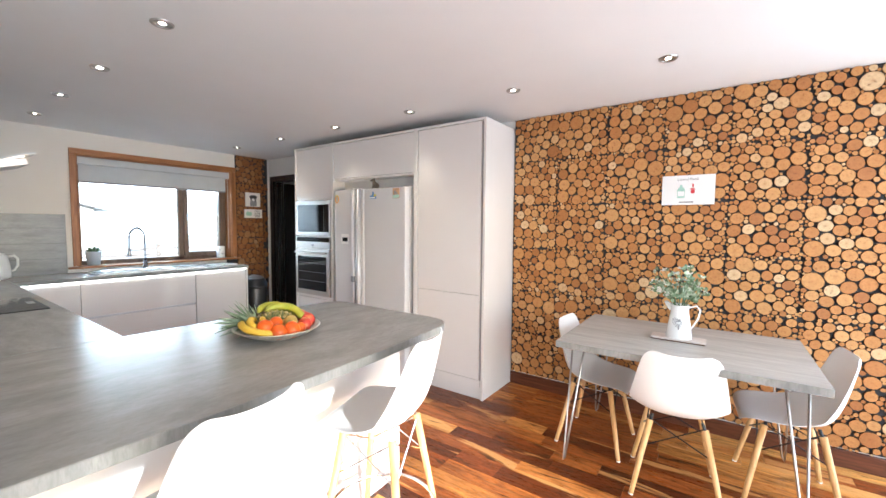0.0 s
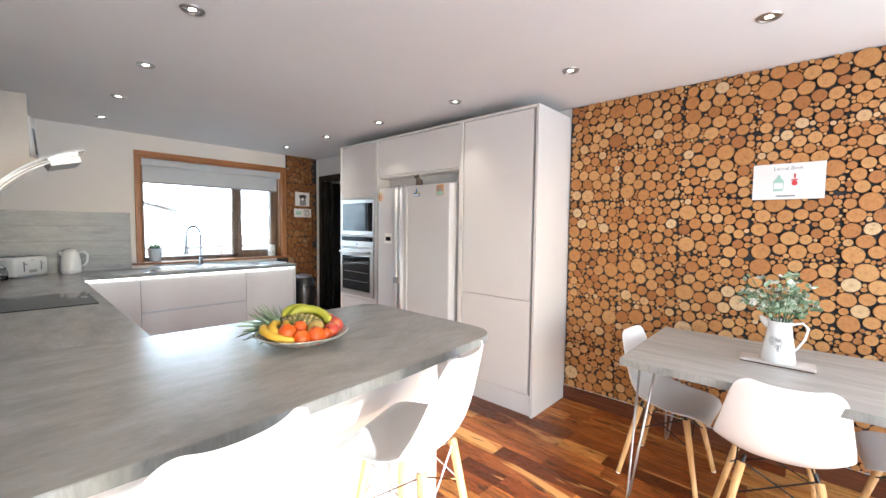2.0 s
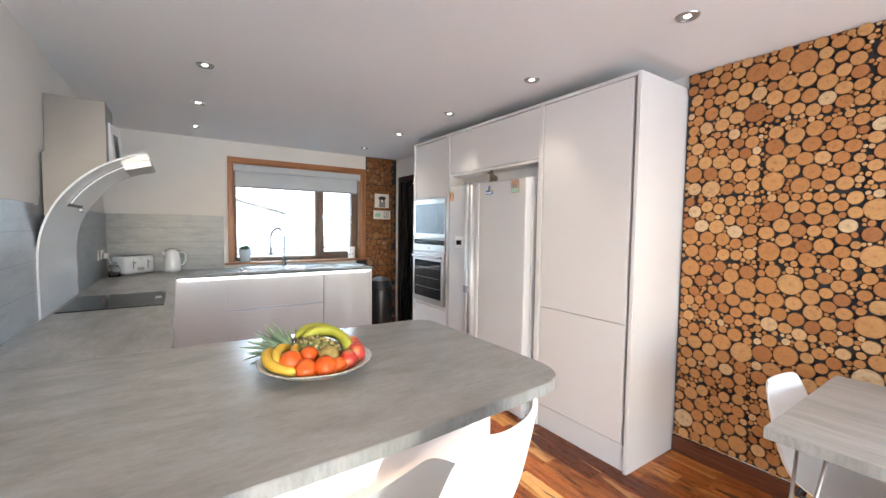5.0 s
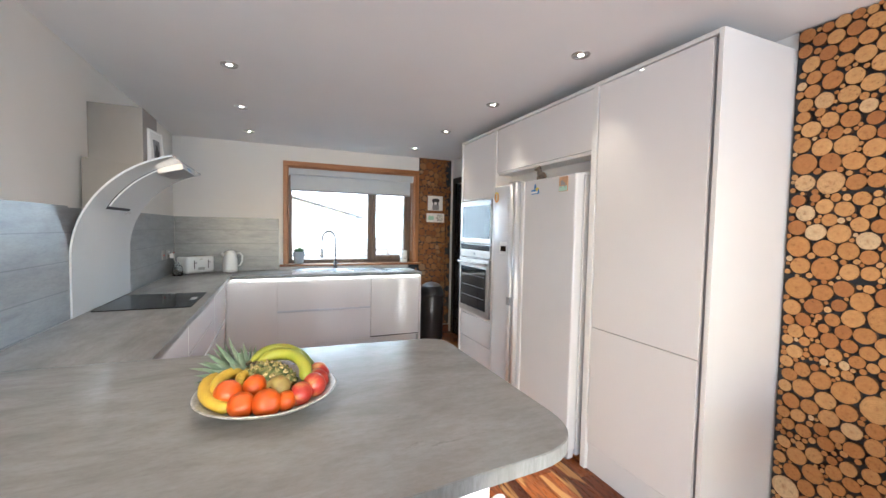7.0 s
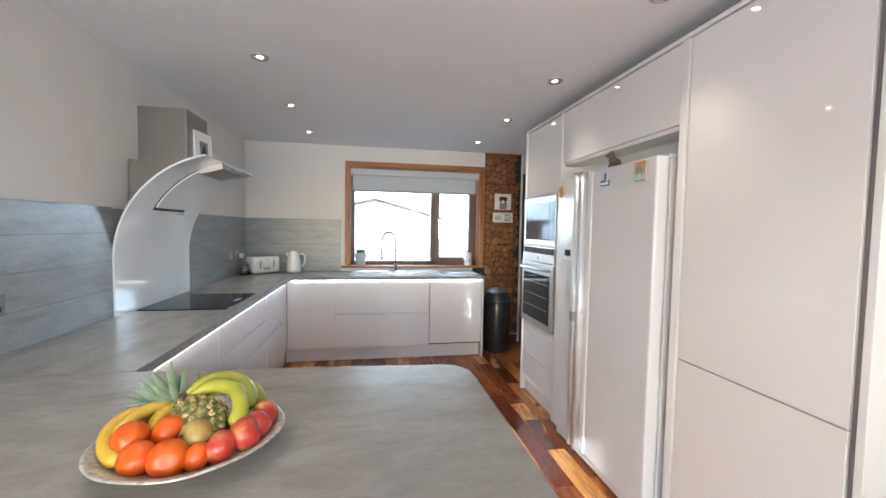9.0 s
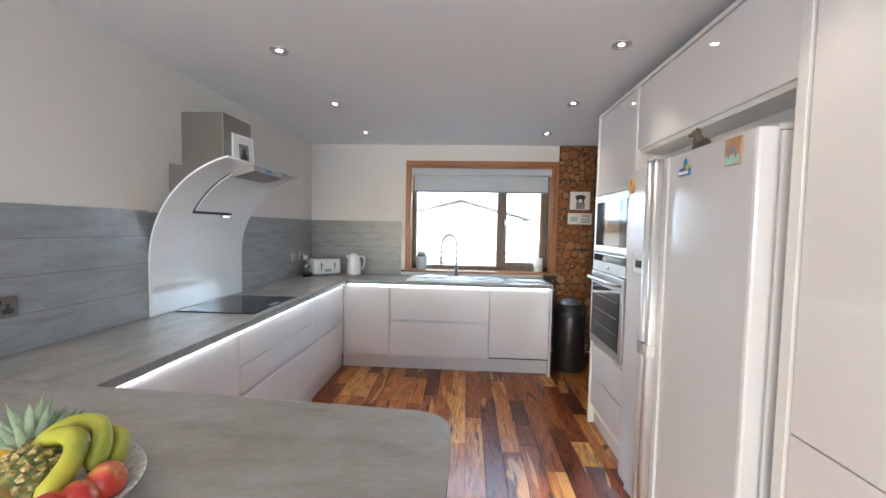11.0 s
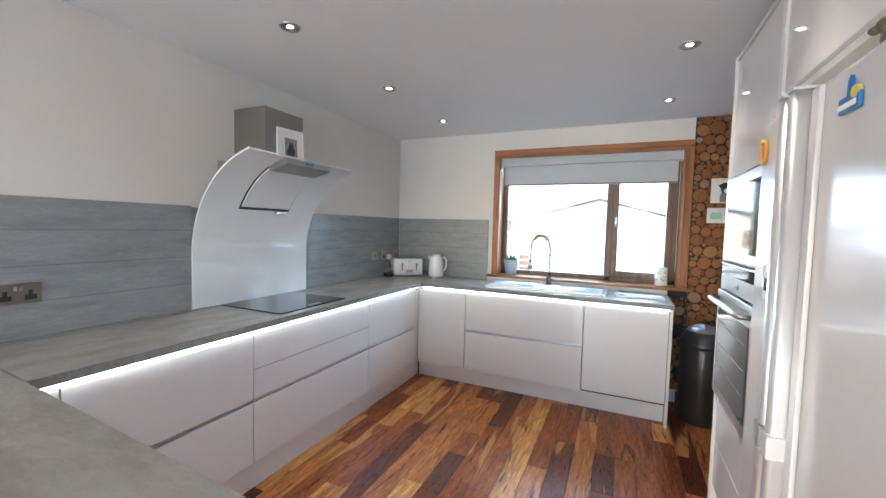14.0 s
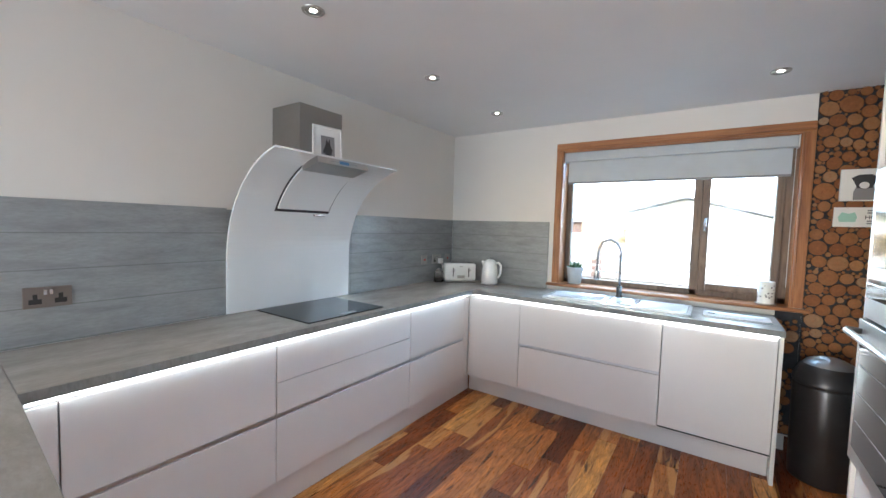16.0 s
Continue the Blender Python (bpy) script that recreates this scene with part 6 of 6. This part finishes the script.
for i, (p, d) in enumerate(tips[:24]):
    bm = bmesh.new()
    for k in range(5):
        a = 2 * math.pi * k / 5
        side = d.orthogonal().normalized()
        oth = d.cross(side)
        o = side * math.cos(a) + oth * math.sin(a)
        n = o.cross(d)
        q = p + d * 0.004
        bm.faces.new([bm.verts.new(v) for v in (q, q + o * 0.012 + n * 0.008 + d * 0.004, q + o * 0.021 + d * 0.010, q + o * 0.012 - n * 0.008 + d * 0.004)])
    part("flower", bm, "petal", fl)

# ---------- log-slice wall: panels of sawn branch ends ----------
PW, PH = 0.387, (CEIL - 0.113) / 6


def pack(seed):
    """Touching circles of mixed size in one panel."""
    rng = np.random.default_rng(seed)
    got = np.zeros((0, 3))
    for top, low, most in ((0.056, 0.046, 2), (0.042, 0.034, 9), (0.034, 0.027, 26), (0.027, 0.019, 60), (0.019, 0.012, 60), (0.012, 0.008, 40)):
        for _ in range(most):
            want = top - rng.random() * (top - low)
            # of many places, the one where it sits closest against its neighbours
            x, y = rng.random(500) * PW, rng.random(500) * PH
            room = np.minimum(np.minimum(x, PW - x), np.minimum(y, PH - y)) + 0.003
            if len(got):
                near = np.hypot(got[:, 0] - x[:, None], got[:, 1] - y[:, None]) - got[:, 2]
                room = np.minimum(room, near.min(axis=1))
                second = np.partition(near, 1, axis=1)[:, 1] if len(got) > 1 else room
            else:
                second = room
            fits = room >= low
            if not fits.any():
                break
            miss = np.where(fits, np.abs(room - want) + 0.35 * np.abs(second - want), 9.0)
            k = int(miss.argmin())
            got = np.vstack([got, (x[k], y[k], min(room[k], top) - 0.0006)])
    return got


PANELS = [pack(s) for s in range(8)]
SIDES = 14
disc_rng = np.random.default_rng(5)


def disc_shape(r, h, bulge):
    """Points, faces and local plane coordinates of one slice, its face towards +z."""
    v, f = [], []
    for zz, k in ((0.0, 1.0), (h * 0.86, 1.0), (h, 0.95)):
        for i in range(SIDES):
            a = 2 * math.pi * i / SIDES
            q = r * k * (1 + bulge * math.sin(2 * a + bulge * 40) + 0.5 * bulge * math.sin(5 * a + bulge * 90))
            v.append((q * math.cos(a), q * math.sin(a), zz))
    for ring in (0, 1):
        for i in range(SIDES):
            j = (i + 1) % SIDES
            f.append((ring * SIDES + i, ring * SIDES + j, (ring + 1) * SIDES + j, (ring + 1) * SIDES + i))
    f.append(tuple(2 * SIDES + i for i in range(SIDES)))
    return v, f


def finish(me, r_of_vert, kind="log_joined"):
    loose_kind = {"log_joined": "log", "log_shaded": "log_shaded_loose"}[kind]
    me.materials.append(M[loose_kind] if len(r_of_vert) == 3 * SIDES else M[kind])
    me.materials.append(M["bark"])
    uv = me.uv_layers.new(name="UVMap")
    for p in me.polygons:
        p.material_index = 0 if len(p.vertices) == SIDES else (0 if min(p.vertices) % (3 * SIDES) >= SIDES and min(p.vertices) % (3 * SIDES) < 2 * SIDES else 1)
        for li in p.loop_indices:
            uv.data[li].uv = r_of_vert[me.loops[li].vertex_index]


def log_wall(name, place, width, x_first, near, label, kind="log_joined", high=CEIL - 0.112):
    """Backing board, loose slices for the stretch `near` of it, and the rest joined."""
    root = thing(name, place, label, "log wall", kind="structure")
    part("backing", box(0, width, -0.004, 0.0, 0, high, 0), "backing", root)
    shapes = []
    for k in range(6):
        v, f = disc_shape(1.0, 1.0, 0.012 + 0.008 * k)
        me = bpy.data.meshes.new("log_slice")
        me.from_pydata(v, [], f)
        finish(me, [(p[0], p[1]) for p in v], kind)
        shapes.append(me)
    vv, ff, uvs, loose = [], [], [], 0
    cols, rows = int(math.ceil((width - x_first) / PW)), 6
    for c in range(cols):
        for r in range(rows):
            panel = PANELS[int(disc_rng.integers(len(PANELS)))]
            flip = disc_rng.random() < 0.5
            for x, y, rad in panel:
                x = PW - x if flip else x
                px, pz = x_first + c * PW + x, r * PH + y
                if px + rad > width or px - rad < 0 or pz + rad > high + 0.002:
                    continue
                h = 0.012 + 0.012 * disc_rng.random()
                turn = disc_rng.random() * 360
                if near[0] <= px <= near[1] and near[2] <= pz <= near[3] and loose < 300:
                    ob = new("log_slice", shapes[int(disc_rng.integers(6))])
                    ob.parent = root
                    ob.matrix_basis = pose(px, -0.0045, pz, 90, 0, 0) @ pose(0, 0, 0, 0, 0, turn) @ Matrix.Diagonal((rad, rad, h, 1))
                    loose += 1
                else:
                    v, f = disc_shape(rad, h, 0.012 + 0.04 * disc_rng.random())
                    base = len(vv)
                    ca, sa = math.cos(radians(turn)), math.sin(radians(turn))
                    for a, b, z in v:
                        a2, b2 = a * ca - b * sa, a * sa + b * ca
                        vv.append((px + a2, -0.0045 - z, pz + b2))
                        uvs.append((a / rad, b / rad))
                    ff.extend(tuple(base + i for i in q) for q in f)
    if not vv:
        return
    me = bpy.data.meshes.new("log_slices")
    me.from_pydata(vv, [], ff)
    finish(me, uvs, kind)
    rest = new("log_slices", me)
    rest.parent = root
    tagged(rest, kind="stuff")


log_wall("log_feature_wall", pose(3.902, NORTH - 0.001, 0.112), 6.40 - 3.904, 0.012, (0.0, 1.55, 0.35, 1.75), "feature wall of sawn round log slices on charcoal board")
log_wall("log_feature_strip", pose(0.001, 2.757, 0.112, 0, 0, 90), NORTH - 0.028 - 2.757, 0.004, (-1, 1, 0, 3), "narrow strip of sawn log slices, shade painted in, beside the window", "log_shaded")

log_wall("log_feature_corner", pose(0.001, 2.622, 0.112, 0, 0, 90), 0.134, 0.002, (-1, 1, 0, 3), "sawn log slices, shade painted in, on the wall below the sill", "log_shaded", 0.832)

# ---------- floor strips ----------
strip_rng = np.random.default_rng(11)
STRIP_W = 0.121
made = 0
pv, pf = [], []
strip_shapes = {}
y = SOUTH2
while y < NORTH:
    x = -0.02 - strip_rng.random() * 0.5
    w = min(STRIP_W, NORTH - y) - 0.0012
    while x < EAST:
        length = float(strip_rng.choice([0.28, 0.40, 0.55, 0.70, 0.95, 1.2]))
        x0, x1 = max(x, 0.0), min(x + length, EAST) - 0.001
        x += length
        if x1 - x0 < 0.02:
            continue
        seen = (0.40 < x1 and x0 < 3.3 and 0.4 < y < 2.75) or (3.3 < x1 and x0 < 6.3 and 1.55 < y < 3.2)
        level = -0.0008 * strip_rng.random()
        if seen and made < 300:
            key = (round(x1 - x0, 3), round(w, 3))
            if key not in strip_shapes:
                strip_shapes[key] = mesh_of(box(0, x1 - x0, 0, w, -0.013, 0, 0.0012), "floor_strip", "plank")
            ob = new("floor_strip", strip_shapes[key])
            ob.parent = floor
            ob.location = (x0, y, level)
            made += 1
        else:
            b = len(pv)
            pv += [(x0, y, -0.013), (x1, y, -0.013), (x1, y + w, -0.013), (x0, y + w, -0.013), (x0, y, level), (x1, y, level), (x1, y + w, level), (x0, y + w, level)]
            pf += [tuple(b + i for i in q) for q in ((4, 5, 6, 7), (0, 1, 5, 4), (1, 2, 6, 5), (2, 3, 7, 6), (3, 0, 4, 7))]
    y += STRIP_W
me = bpy.data.meshes.new("floor_strips")
me.from_pydata(pv, [], pf)
me.materials.append(M["plank_joined"])
rest = new("floor_strips", me)
rest.parent = floor
tagged(rest, kind="stuff")
